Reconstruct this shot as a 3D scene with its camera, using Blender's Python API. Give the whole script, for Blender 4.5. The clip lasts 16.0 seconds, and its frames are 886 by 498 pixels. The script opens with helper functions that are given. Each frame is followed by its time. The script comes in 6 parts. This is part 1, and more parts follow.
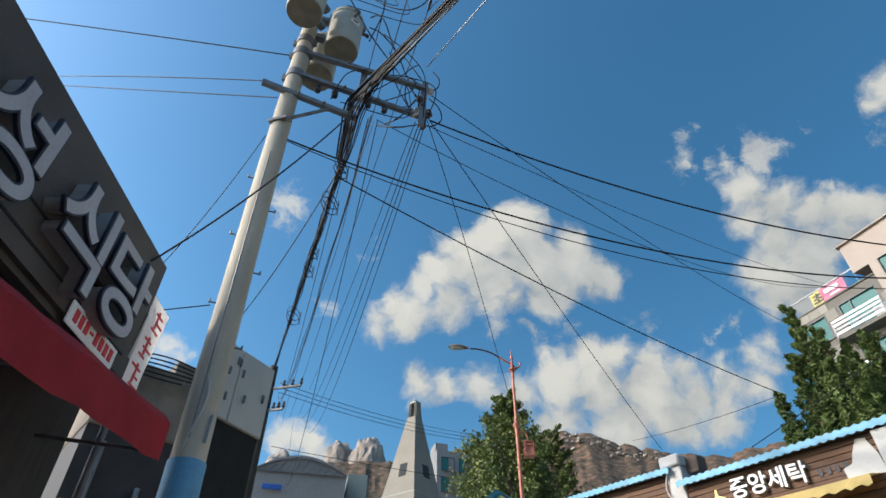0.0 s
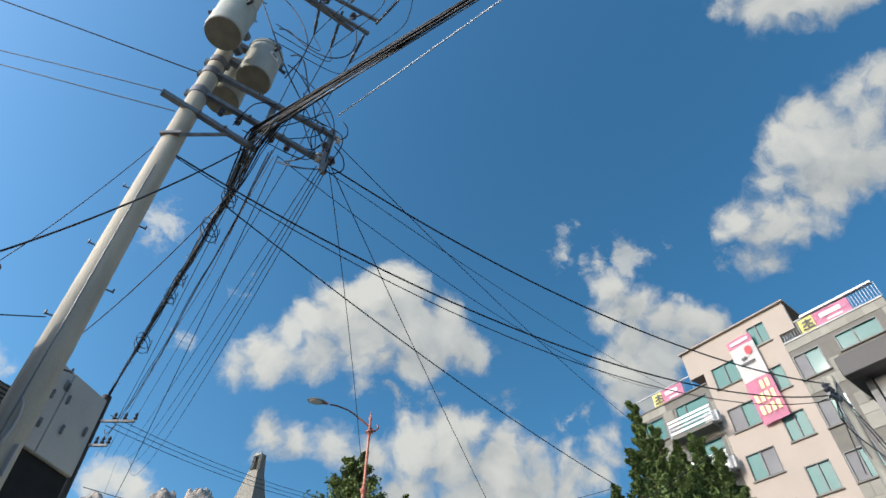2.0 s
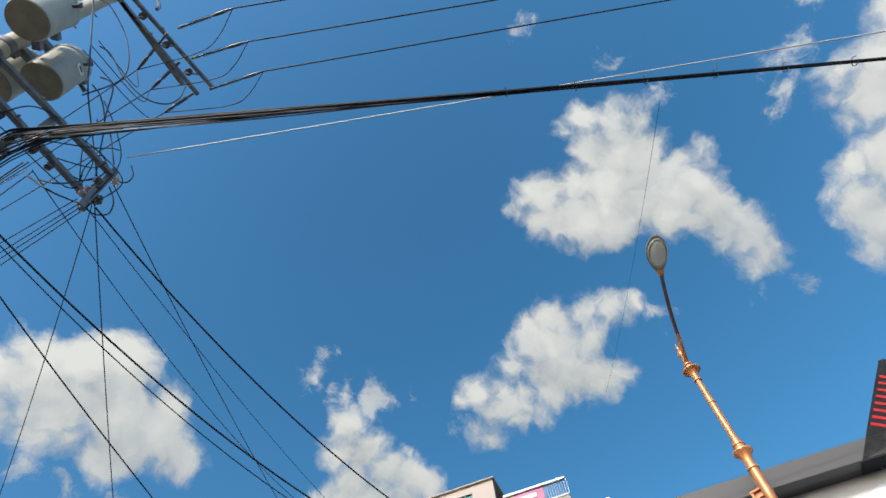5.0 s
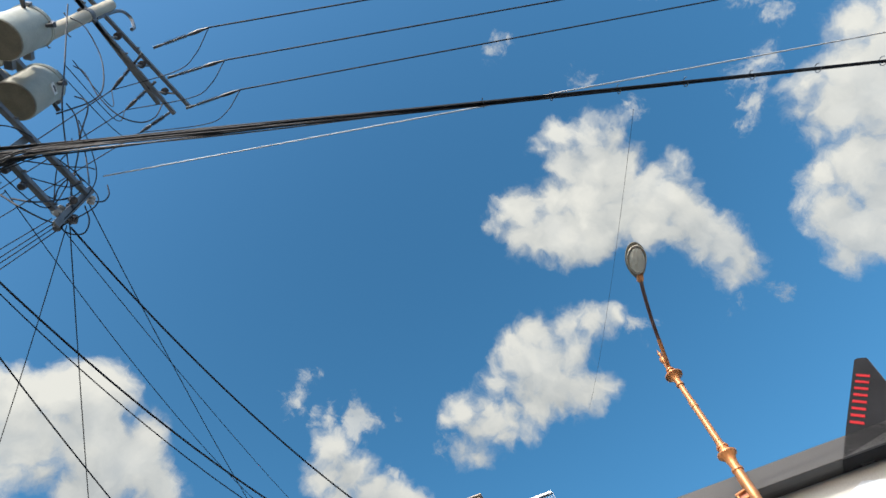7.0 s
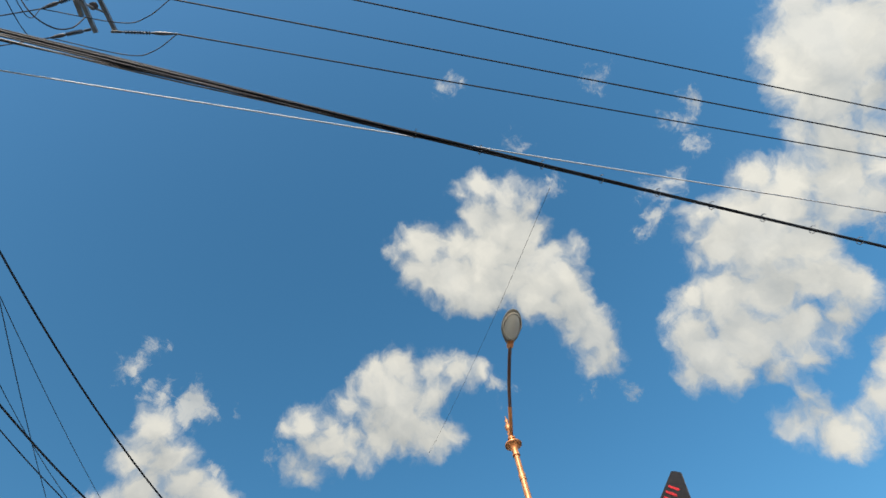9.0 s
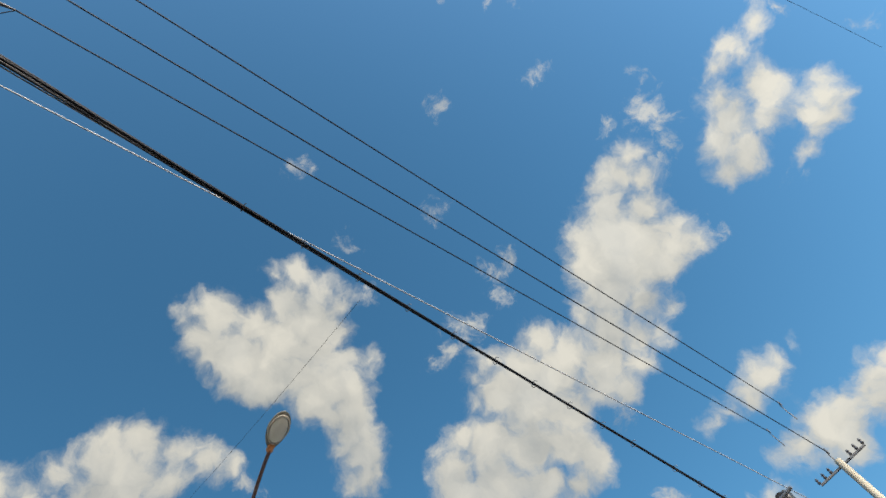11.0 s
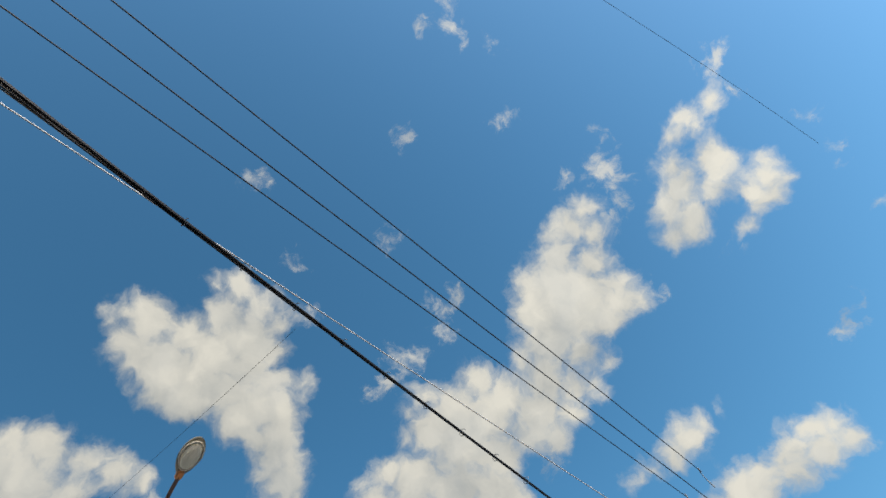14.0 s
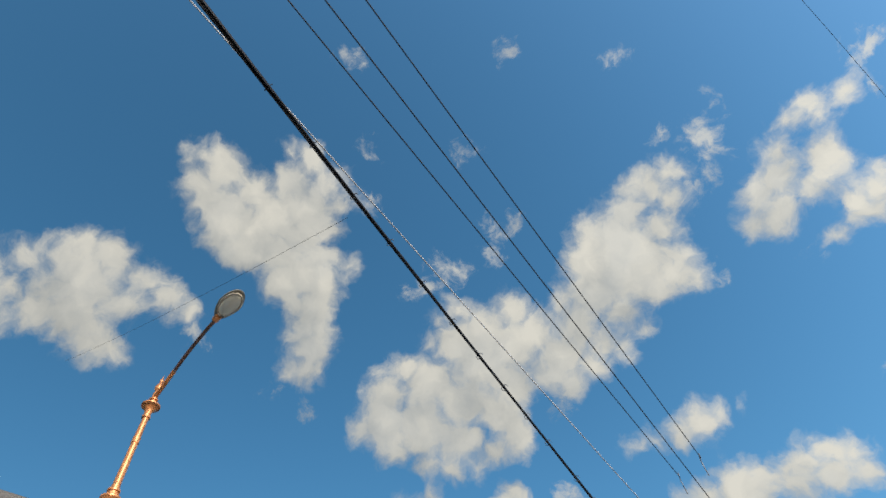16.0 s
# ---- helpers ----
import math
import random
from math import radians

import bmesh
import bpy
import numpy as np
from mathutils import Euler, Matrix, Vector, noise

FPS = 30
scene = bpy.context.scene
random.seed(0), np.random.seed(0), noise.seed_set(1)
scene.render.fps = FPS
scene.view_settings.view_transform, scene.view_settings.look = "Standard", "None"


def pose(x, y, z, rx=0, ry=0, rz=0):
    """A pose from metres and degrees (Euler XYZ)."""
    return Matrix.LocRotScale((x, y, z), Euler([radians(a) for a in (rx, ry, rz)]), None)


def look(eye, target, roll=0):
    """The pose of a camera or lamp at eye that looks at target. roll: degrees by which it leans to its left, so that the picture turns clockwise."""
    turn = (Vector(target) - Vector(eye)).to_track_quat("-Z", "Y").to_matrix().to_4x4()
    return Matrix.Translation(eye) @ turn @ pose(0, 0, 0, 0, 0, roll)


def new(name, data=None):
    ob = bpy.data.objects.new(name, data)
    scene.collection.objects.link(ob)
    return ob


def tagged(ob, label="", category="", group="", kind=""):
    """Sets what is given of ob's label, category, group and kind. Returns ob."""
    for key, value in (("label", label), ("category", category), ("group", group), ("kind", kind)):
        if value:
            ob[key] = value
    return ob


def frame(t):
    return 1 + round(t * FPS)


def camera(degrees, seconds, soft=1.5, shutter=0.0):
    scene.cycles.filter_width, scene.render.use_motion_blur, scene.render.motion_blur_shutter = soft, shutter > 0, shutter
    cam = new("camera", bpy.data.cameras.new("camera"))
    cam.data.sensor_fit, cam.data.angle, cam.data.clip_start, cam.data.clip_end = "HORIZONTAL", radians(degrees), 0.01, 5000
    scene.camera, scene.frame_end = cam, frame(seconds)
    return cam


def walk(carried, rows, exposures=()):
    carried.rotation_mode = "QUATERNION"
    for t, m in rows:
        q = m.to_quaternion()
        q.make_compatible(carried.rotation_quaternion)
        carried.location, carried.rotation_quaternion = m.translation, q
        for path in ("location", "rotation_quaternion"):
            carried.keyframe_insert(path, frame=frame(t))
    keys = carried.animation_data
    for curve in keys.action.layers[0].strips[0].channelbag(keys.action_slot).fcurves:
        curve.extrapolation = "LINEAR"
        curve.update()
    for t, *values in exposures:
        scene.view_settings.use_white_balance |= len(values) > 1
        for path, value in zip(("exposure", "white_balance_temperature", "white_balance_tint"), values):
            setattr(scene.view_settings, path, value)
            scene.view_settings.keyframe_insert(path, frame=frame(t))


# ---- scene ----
cam = camera(74.54, 16.0, soft=1.6)
PATH = [
    (0.0, pose(-0.000, 0.000, 1.500, 130.58, -0.46, -0.39)),
    (0.5, pose(0.000, 0.008, 1.525, 130.55, -1.23, -3.61)),
    (1.0, pose(-0.004, 0.025, 1.515, 131.41, -1.50, -6.32)),
    (1.5, pose(-0.004, 0.019, 1.519, 133.82, -0.89, -10.54)),
    (2.0, pose(-0.002, 0.008, 1.513, 136.34, 0.19, -15.48)),
    (2.5, pose(-0.006, 0.015, 1.522, 137.44, 0.29, -19.70)),
    (3.0, pose(-0.010, 0.038, 1.541, 137.77, -0.10, -24.64)),
    (3.5, pose(0.010, 0.061, 1.568, 138.16, -0.63, -29.47)),
    (4.0, pose(0.031, 0.050, 1.559, 140.75, 0.47, -35.28)),
    (4.5, pose(0.031, 0.034, 1.598, 145.39, 3.42, -43.32)),
    (7.0, pose(0.067, 0.096, 1.524, 148.69, 7.83, -43.56)),
    (7.5, pose(0.079, 0.088, 1.534, 147.74, 7.03, -44.83)),
    (8.0, pose(0.081, 0.088, 1.538, 147.89, 5.86, -48.37)),
    (8.5, pose(0.090, 0.057, 1.581, 148.85, 5.66, -55.87)),
    (9.0, pose(0.103, 0.049, 1.572, 148.55, 7.34, -63.86)),
    (9.5, pose(0.087, 0.034, 1.567, 147.42, 10.35, -72.55)),
    (10.0, pose(0.065, 0.001, 1.568, 148.34, 12.92, -78.92)),
    (12.5, pose(-0.014, -0.046, 1.574, 159.48, 16.96, -94.76)),
    (13.0, pose(-0.031, -0.057, 1.578, 159.26, 17.98, -93.07)),
    (13.5, pose(-0.049, -0.070, 1.585, 158.27, 18.58, -93.35)),
    (14.0, pose(-0.066, -0.115, 1.625, 154.83, 16.37, -96.70)),
    (14.5, pose(-0.088, -0.135, 1.640, 151.37, 12.91, -102.37)),
    (15.0, pose(-0.108, -0.150, 1.648, 148.78, 9.98, -106.99)),
    (15.5, pose(-0.118, -0.162, 1.648, 146.20, 7.09, -108.07)),
    (16.0, pose(-0.125, -0.172, 1.643, 144.86, 3.56, -107.00)),
]
walk(cam, PATH, [(0.0, 0.50, 6400, 10), (2.0, 0.48, 6250, 10), (3.5, 0.46, 6150, 10), (4.5, 0.56, 6200, 10), (7.0, 0.70, 6400, 10), (9.0, 0.66, 6650, 10), (10.0, 0.48, 6750, 10), (12.5, 0.48, 6800, 10), (13.5, 0.48, 6800, 10), (14.5, 0.44, 6750, 10), (16.0, 0.38, 6700, 10)])

# ---- light ----
SUN_AZ, SUN_EL = -103.0, 27.0


def way(az, el):
    """Unit vector; az in degrees clockwise from +y, el above the horizon."""
    a, e = radians(az), radians(el)
    return Vector((math.sin(a) * math.cos(e), math.cos(a) * math.cos(e), math.sin(e)))


sun_data = bpy.data.lights.new("sun", "SUN")
sun_data.energy, sun_data.angle, sun_data.color = 2.3, radians(0.53), (1.0, 0.93, 0.82)
sun = new("sun", sun_data)
sun.matrix_world = look((0, 0, 60), Vector((0, 0, 60)) - way(SUN_AZ, SUN_EL))

# clouds: (azimuth, elevation, radius) of their billows, in degrees
CLOUDS = {}
CLOUDS["far bank"] = [(7.3, 41.7, 2.51), (10.5, 42.1, 2.23), (3.2, 40.0, 2.28), (-0.5, 38.1, 1.96), (-2.8, 36.4, 1.66), (-6.0, 34.8, 1.73), (-7.7, 33.4, 1.46), (-3.3, 34.1, 1.53), (0.9, 35.3, 2.04), (5.7, 37.3, 2.79), (11.3, 38.4, 3.04), (16.2, 38.3, 2.56), (18.2, 36.9, 1.92), (14.0, 36.1, 1.88), (8.5, 35.2, 1.52), (1.0, 41.0, 1.00), (16.5, 39.8, 2.04)]
CLOUDS["low bank"] = [(-2.6, 27.6, 1.85), (0.5, 27.1, 1.85), (4.1, 27.0, 1.91), (6.6, 25.5, 1.47), (12.6, 27.3, 2.53), (15.8, 29.8, 1.59), (18.8, 29.1, 1.72), (22.2, 28.3, 1.69), (17.2, 26.1, 2.57), (21.0, 24.8, 2.50), (24.8, 27.0, 1.40), (28.3, 25.8, 1.83), (31.6, 26.0, 1.55), (33.5, 26.9, 0.93), (23.4, 23.1, 1.95), (12.4, 24.2, 2.06), (17.9, 22.5, 2.24), (27.8, 23.7, 1.71), (30.5, 24.0, 1.31), (11.5, 29.7, 1.39), (-15.3, 22.0, 1.62), (-13.1, 21.8, 1.64), (-11.3, 21.1, 1.06), (-28.4, 27.6, 1.12), (-26.8, 27.2, 1.13)]
CLOUDS["low fill"] = [(12.6, 27.5, 2.21), (16.7, 27.3, 2.48), (21.2, 25.7, 2.40), (25.4, 24.6, 2.17), (29.1, 24.6, 1.96), (31.2, 23.7, 1.50), (22.4, 22.6, 2.18), (17.3, 22.5, 2.49), (27.2, 22.1, 1.86), (10.8, 24.0, 2.32), (32.9, 25.1, 1.09), (8.2, 26.5, 2.01)]
CLOUDS["hook fill"] = [(93.2, 50.7, 1.88), (91.7, 46.9, 1.95), (93.1, 44.6, 1.70), (94.0, 42.8, 1.30), (86.9, 49.8, 2.34), (65.9, 58.5, 1.33), (80.4, 52.0, 2.37)]
CLOUDS["middle fill"] = [(61.8, 41.1, 2.08), (65.7, 41.3, 2.07), (56.5, 40.5, 1.56), (69.6, 40.4, 1.63), (62.1, 44.7, 1.81)]
CLOUDS["far fill"] = [(-7.5, 32.4, 1.23), (-3.9, 33.1, 1.37), (5.5, 34.6, 1.59), (11.7, 35.2, 1.96), (19.8, 36.3, 1.39), (0.3, 34.1, 1.53)]
CLOUDS["low wisps"] = [(10.3, 31.6, 1.30), (14.5, 32.0, 1.18), (5.8, 32.6, 1.20), (22.3, 31.9, 0.94), (28.8, 29.5, 0.59), (30.6, 29.7, 0.98), (-20.3, 42.6, 1.95), (-20.7, 41.1, 1.33), (-9.0, 39.9, 0.98), (-13.9, 33.6, 1.25), (44.0, 43.0, 0.46), (-3.0, 25.8, 1.14), (27.6, 29.2, 0.80)]
CLOUDS["right wisps"] = [(39.2, 42.5, 2.01), (35.4, 43.0, 1.48), (32.0, 44.1, 1.01), (33.3, 46.3, 0.70), (34.9, 46.7, 0.40), (33.5, 33.3, 0.97), (44.1, 37.7, 0.90)]
CLOUDS["right bank"] = [(36.2, 40.3, 1.66), (39.0, 38.2, 1.89), (41.7, 36.4, 1.83), (44.1, 35.6, 1.77), (45.7, 34.5, 1.04), (35.8, 37.8, 1.75), (37.8, 35.4, 2.13), (40.4, 33.6, 2.19), (43.0, 33.4, 1.68), (35.8, 33.3, 2.00), (37.3, 31.4, 2.23), (35.2, 30.3, 1.32), (39.7, 30.8, 1.71), (37.5, 29.3, 1.74)]
CLOUDS["middle"] = [(66.0, 47.1, 1.93), (62.7, 47.4, 1.41), (69.9, 46.6, 1.49), (73.5, 45.6, 1.47), (76.5, 44.8, 1.19), (60.9, 45.6, 1.61), (65.2, 44.5, 2.33), (69.8, 44.0, 1.73), (70.7, 40.3, 1.32), (68.4, 40.2, 1.63), (67.0, 42.3, 1.82), (58.9, 43.8, 1.49), (61.5, 42.7, 2.00), (64.4, 41.6, 1.46), (56.3, 42.1, 1.37), (53.3, 41.9, 1.21), (51.0, 41.7, 0.78), (58.7, 40.6, 1.45), (60.3, 38.7, 0.87), (57.3, 39.1, 1.23), (54.2, 40.2, 1.14), (52.0, 38.5, 1.02), (54.1, 37.6, 1.11), (71.6, 40.0, 0.81)]
CLOUDS["middle wisps"] = [(78.7, 43.5, 1.32), (50.4, 39.2, 0.82), (98.7, 59.6, 0.90), (89.1, 72.1, 0.82), (119.6, 53.4, 1.25), (109.3, 50.7, 1.24), (106.0, 50.2, 0.63), (93.0, 39.3, 0.90), (89.4, 40.7, 0.75)]
CLOUDS["hook"] = [(86.5, 62.3, 1.73), (90.8, 60.7, 1.71), (93.5, 58.8, 1.43), (82.0, 62.7, 0.96), (83.9, 59.9, 2.54), (88.4, 57.9, 2.86), (92.3, 56.4, 1.94), (88.6, 54.9, 2.58), (83.8, 56.5, 2.90), (78.6, 57.9, 2.58), (72.2, 58.7, 2.30), (68.7, 58.7, 1.54), (66.7, 57.7, 1.44), (70.8, 56.0, 2.46), (76.0, 54.7, 2.59), (81.2, 53.6, 2.91), (85.8, 52.1, 2.58), (90.5, 50.9, 2.11)]
CLOUDS["hook tail"] = [(92.8, 53.2, 1.91), (97.1, 53.3, 1.28), (96.9, 51.9, 0.98), (92.0, 48.5, 1.87), (88.4, 48.7, 1.81), (93.5, 46.8, 1.54), (90.5, 46.0, 1.75), (91.9, 44.4, 1.57), (92.3, 42.7, 1.54), (90.3, 42.4, 1.04), (93.6, 41.9, 1.06), (75.8, 52.5, 1.07)]
CLOUDS["tower"] = [(150.2, 53.5, 1.73), (146.9, 53.4, 2.01), (144.7, 54.0, 1.57), (148.0, 51.7, 1.74), (145.4, 49.7, 2.22), (142.5, 52.3, 2.06), (136.2, 52.0, 1.39), (134.4, 51.4, 1.30), (138.6, 50.7, 2.43), (141.4, 48.6, 2.59), (144.4, 46.7, 1.64), (142.7, 44.9, 1.81), (143.9, 43.9, 1.02), (140.1, 45.2, 2.23), (136.9, 46.9, 2.40), (134.4, 49.2, 2.23), (131.8, 49.7, 1.26), (132.4, 46.8, 2.47), (135.2, 44.2, 2.29), (136.5, 42.1, 1.30), (134.1, 41.2, 1.22), (132.1, 42.3, 2.06), (129.5, 44.4, 2.47), (127.5, 47.1, 1.12)]
CLOUDS["tower waist"] = [(129.6, 40.6, 1.58), (126.3, 39.5, 1.59), (126.0, 42.6, 2.48), (123.1, 45.3, 2.21), (120.5, 47.9, 1.74), (119.3, 49.0, 0.85), (119.5, 44.7, 2.59), (116.0, 46.6, 2.28), (112.5, 48.3, 1.73), (109.6, 47.3, 1.08), (111.8, 45.3, 2.29), (108.2, 45.3, 0.97), (115.0, 43.1, 2.71), (119.3, 41.4, 2.29), (123.6, 41.4, 1.89)]
CLOUDS["tower foot"] = [(105.2, 43.2, 1.60), (102.5, 43.0, 0.96), (103.8, 40.7, 2.00), (108.2, 41.3, 2.52), (112.7, 39.9, 2.67), (115.9, 38.2, 2.41), (118.0, 36.4, 1.76), (118.8, 35.4, 0.87), (115.1, 35.0, 1.61), (111.7, 36.2, 2.39), (107.5, 37.5, 2.55), (103.4, 38.0, 2.21), (100.3, 37.7, 1.18), (104.1, 35.8, 1.26), (107.4, 34.4, 1.34), (110.5, 33.9, 1.37), (113.2, 33.7, 0.97)]
CLOUDS["tower wisps"] = [(111.5, 52.7, 1.21), (109.1, 50.4, 1.09), (123.9, 38.5, 1.16), (124.1, 55.1, 1.17), (120.3, 54.2, 1.07), (119.6, 52.9, 0.81), (120.7, 56.1, 0.65), (120.7, 63.4, 0.96), (118.5, 63.1, 0.65), (97.1, 64.9, 0.71), (137.2, 70.9, 0.89), (89.5, 71.9, 0.73), (146.5, 43.2, 0.95), (122.0, 30.1, 0.98), (150.7, 51.4, 1.08)]
CLOUDS["crest"] = [(157.4, 54.3, 1.79), (156.7, 52.5, 1.25), (161.5, 56.3, 0.73), (153.4, 56.1, 0.75), (153.5, 51.3, 1.05), (146.5, 43.6, 1.10)]
CLOUDS["pair"] = [(173.6, 48.5, 0.77), (171.6, 48.6, 0.98), (168.1, 50.0, 1.28), (165.4, 50.4, 1.52), (164.0, 51.1, 0.88), (167.9, 49.0, 1.05), (161.9, 49.1, 1.79), (162.2, 50.1, 1.09), (159.7, 47.3, 2.16), (165.1, 46.2, 1.56), (164.1, 45.1, 1.04), (161.3, 44.7, 1.46), (157.9, 45.1, 1.92), (156.4, 47.2, 1.53), (154.2, 45.6, 1.41), (156.2, 45.0, 1.50), (156.5, 48.2, 0.93), (167.8, 42.5, 0.98), (165.8, 41.7, 1.33), (166.3, 40.5, 0.98), (163.9, 40.6, 1.29), (163.6, 42.0, 0.91), (161.9, 40.5, 0.80), (159.7, 40.6, 0.76)]
CLOUDS["pair wisps"] = [(177.5, 48.9, 1.11), (176.0, 49.5, 0.94), (174.0, 46.9, 0.74), (157.1, 40.7, 0.71), (155.0, 40.5, 0.47), (172.8, 41.3, 0.87), (171.2, 38.2, 0.55), (158.2, 31.1, 0.69), (156.0, 29.9, 0.89), (155.0, 30.5, 0.66), (156.8, 30.9, 0.70), (167.0, 33.2, 0.68)]
CLOUDS["flecks"] = [(178.1, 73.2, 0.97), (173.0, 73.0, 1.14), (169.0, 74.7, 0.73), (171.1, 71.9, 0.73), (167.4, 70.9, 0.63), (171.1, 68.1, 0.47), (154.7, 65.1, 0.76), (157.5, 64.5, 0.54), (136.2, 71.0, 0.88), (96.9, 64.6, 0.74), (119.9, 63.6, 0.88), (122.5, 63.9, 0.55), (122.4, 54.9, 1.20), (120.0, 53.3, 0.76), (126.1, 55.5, 0.77), (113.2, 52.6, 1.06), (111.0, 51.5, 1.05), (88.6, 71.9, 0.51)]
CLOUDS["rising"] = [(139.4, 33.3, 0.92), (141.6, 33.3, 0.59), (137.4, 32.9, 1.06), (135.1, 32.6, 1.07), (132.7, 32.7, 1.04), (130.8, 32.8, 0.67), (146.5, 27.7, 1.45), (144.4, 27.6, 1.35), (142.4, 27.7, 1.17), (147.8, 26.7, 1.29), (148.0, 25.3, 1.45), (145.6, 25.8, 1.89), (142.7, 26.0, 1.95), (139.9, 27.1, 1.52), (137.5, 27.5, 1.55), (135.0, 27.8, 1.23), (133.1, 27.8, 0.89), (138.6, 25.9, 1.67), (107.2, 31.6, 1.27), (116.6, 30.8, 1.17)]
CLOUDS["foot"] = [(116.5, 29.2, 1.95), (118.9, 29.0, 0.98), (114.5, 29.1, 1.73), (117.9, 27.3, 1.88), (112.2, 28.7, 1.74), (109.8, 28.8, 1.29), (107.5, 30.1, 1.70), (105.2, 30.5, 1.52), (108.2, 28.5, 1.75), (113.8, 26.9, 2.13), (122.1, 24.3, 2.04), (124.4, 23.3, 2.18), (118.7, 23.3, 2.05), (124.4, 20.9, 2.08), (130.3, 25.9, 1.26), (128.0, 25.4, 1.12)]
CLOUDS["behind"] = [(228, 18, 9.0), (238, 22, 7.5), (-80, 12, 7.5), (-72, 15, 6.0)]


# thin, half transparent ones
WISPY = ("crest", "flecks", "low wisps", "middle wisps", "pair wisps", "right wisps", "tower wisps")


def node(tree, kind, **values):
    n = tree.nodes.new(kind)
    for key, value in values.items():
        setattr(n, key, value)
    return n


def math_node(tree, op, a, b=None, c=None):
    n = node(tree, "ShaderNodeMath", operation=op)
    for i, v in enumerate((a, b, c)):
        if v is None:
            continue
        if isinstance(v, (int, float)):
            n.inputs[i].default_value = v
        else:
            tree.links.new(v, n.inputs[i])
    return n.outputs[0]


def cloud_group(thin):
    """Depth inside the joined billows: a third at the rim, more towards the heart."""
    g = bpy.data.node_groups.new("billows", "ShaderNodeTree")
    g.interface.new_socket("Vector", in_out="INPUT", socket_type="NodeSocketVector")
    g.interface.new_socket("Depth", in_out="OUTPUT", socket_type="NodeSocketFloat")
    gi, go = g.nodes.new("NodeGroupInput"), g.nodes.new("NodeGroupOutput")
    total = None
    for kind, billows in CLOUDS.items():
        if (kind in WISPY) != thin:
            continue
        for az, el, r in billows:
            dn = node(g, "ShaderNodeVectorMath", operation="DISTANCE")
            g.links.new(gi.outputs[0], dn.inputs[0])
            dn.inputs[1].default_value = way(az, el)
            # signed distance to the billow's rim, in units of the soft edge's width
            soft = radians(1.5 if thin else 2.8)
            depth = math_node(g, "MULTIPLY_ADD", dn.outputs["Value"], -1 / soft, radians(r) / soft + 0.34)
            total = depth if total is None else math_node(g, "SMOOTH_MAX", total, depth, 0.45)
    g.links.new(total, go.inputs[0])
    return g


world = bpy.data.worlds.new("sky")
scene.world = world
world.use_nodes = True
wt = world.node_tree
wt.nodes.clear()
sky = node(wt, "ShaderNodeTexSky", sky_type="NISHITA", sun_disc=False, sun_elevation=radians(SUN_EL), sun_rotation=radians(SUN_AZ),
           air_density=1.0, dust_density=3.0, ozone_density=4.0, altitude=300)
hue = node(wt, "ShaderNodeHueSaturation")
hue.inputs["Saturation"].default_value = 1.2
hue.inputs["Hue"].default_value = 0.484
wt.links.new(sky.outputs[0], hue.inputs["Color"])
sky_bg = node(wt, "ShaderNodeBackground")
wt.links.new(hue.outputs[0], sky_bg.inputs["Color"])

tc = wt.nodes.new("ShaderNodeTexCoord")
direction = tc.outputs["Generated"]


def sunlit_haze(strength, stops):
    """Strength that rises towards the sun's side of the sky, where haze scatters more light forwards."""
    dot = node(wt, "ShaderNodeVectorMath", operation="DOT_PRODUCT")
    dot.inputs[1].default_value = way(SUN_AZ - 20, 0)
    wt.links.new(direction, dot.inputs[0])
    return math_node(wt, "MULTIPLY", math_node(wt, "POWER", 2.0, math_node(wt, "MULTIPLY", dot.outputs["Value"], stops)), strength)


wt.links.new(sunlit_haze(0.182, 0.8), sky_bg.inputs["Strength"])


def warped(vec, scale, amount, detail):
    n = node(wt, "ShaderNodeTexNoise", noise_dimensions="3D")
    n.inputs["Scale"].default_value, n.inputs["Detail"].default_value, n.inputs["Roughness"].default_value = scale, detail, 0.62
    wt.links.new(vec, n.inputs["Vector"])
    s = node(wt, "ShaderNodeVectorMath", operation="SUBTRACT")
    s.inputs[1].default_value = (0.5, 0.5, 0.5)
    wt.links.new(n.outputs["Color"], s.inputs[0])
    m = node(wt, "ShaderNodeVectorMath", operation="MULTIPLY_ADD")
    m.inputs[1].default_value = (amount,) * 3
    wt.links.new(s.outputs[0], m.inputs[0])
    wt.links.new(vec, m.inputs[2])
    return m.outputs[0]


bent = warped(warped(direction, 7.0, 0.06, 3.0), 26.0, 0.035, 6.0)
billows = cloud_group(False)
here = node(wt, "ShaderNodeGroup", node_tree=billows)
wt.links.new(bent, here.inputs[0])
step = node(wt, "ShaderNodeVectorMath", operation="ADD")
step.inputs[1].default_value = way(SUN_AZ, SUN_EL + 25) * 0.06
wt.links.new(bent, step.inputs[0])
sunward = node(wt, "ShaderNodeGroup", node_tree=billows)
wt.links.new(step.outputs[0], sunward.inputs[0])



def fbm(vec, scale, detail, rough):
    n = node(wt, "ShaderNodeTexNoise")
    n.inputs["Scale"].default_value, n.inputs["Detail"].default_value, n.inputs["Roughness"].default_value = scale, detail, rough
    wt.links.new(vec, n.inputs["Vector"])
    return n.outputs["Fac"]


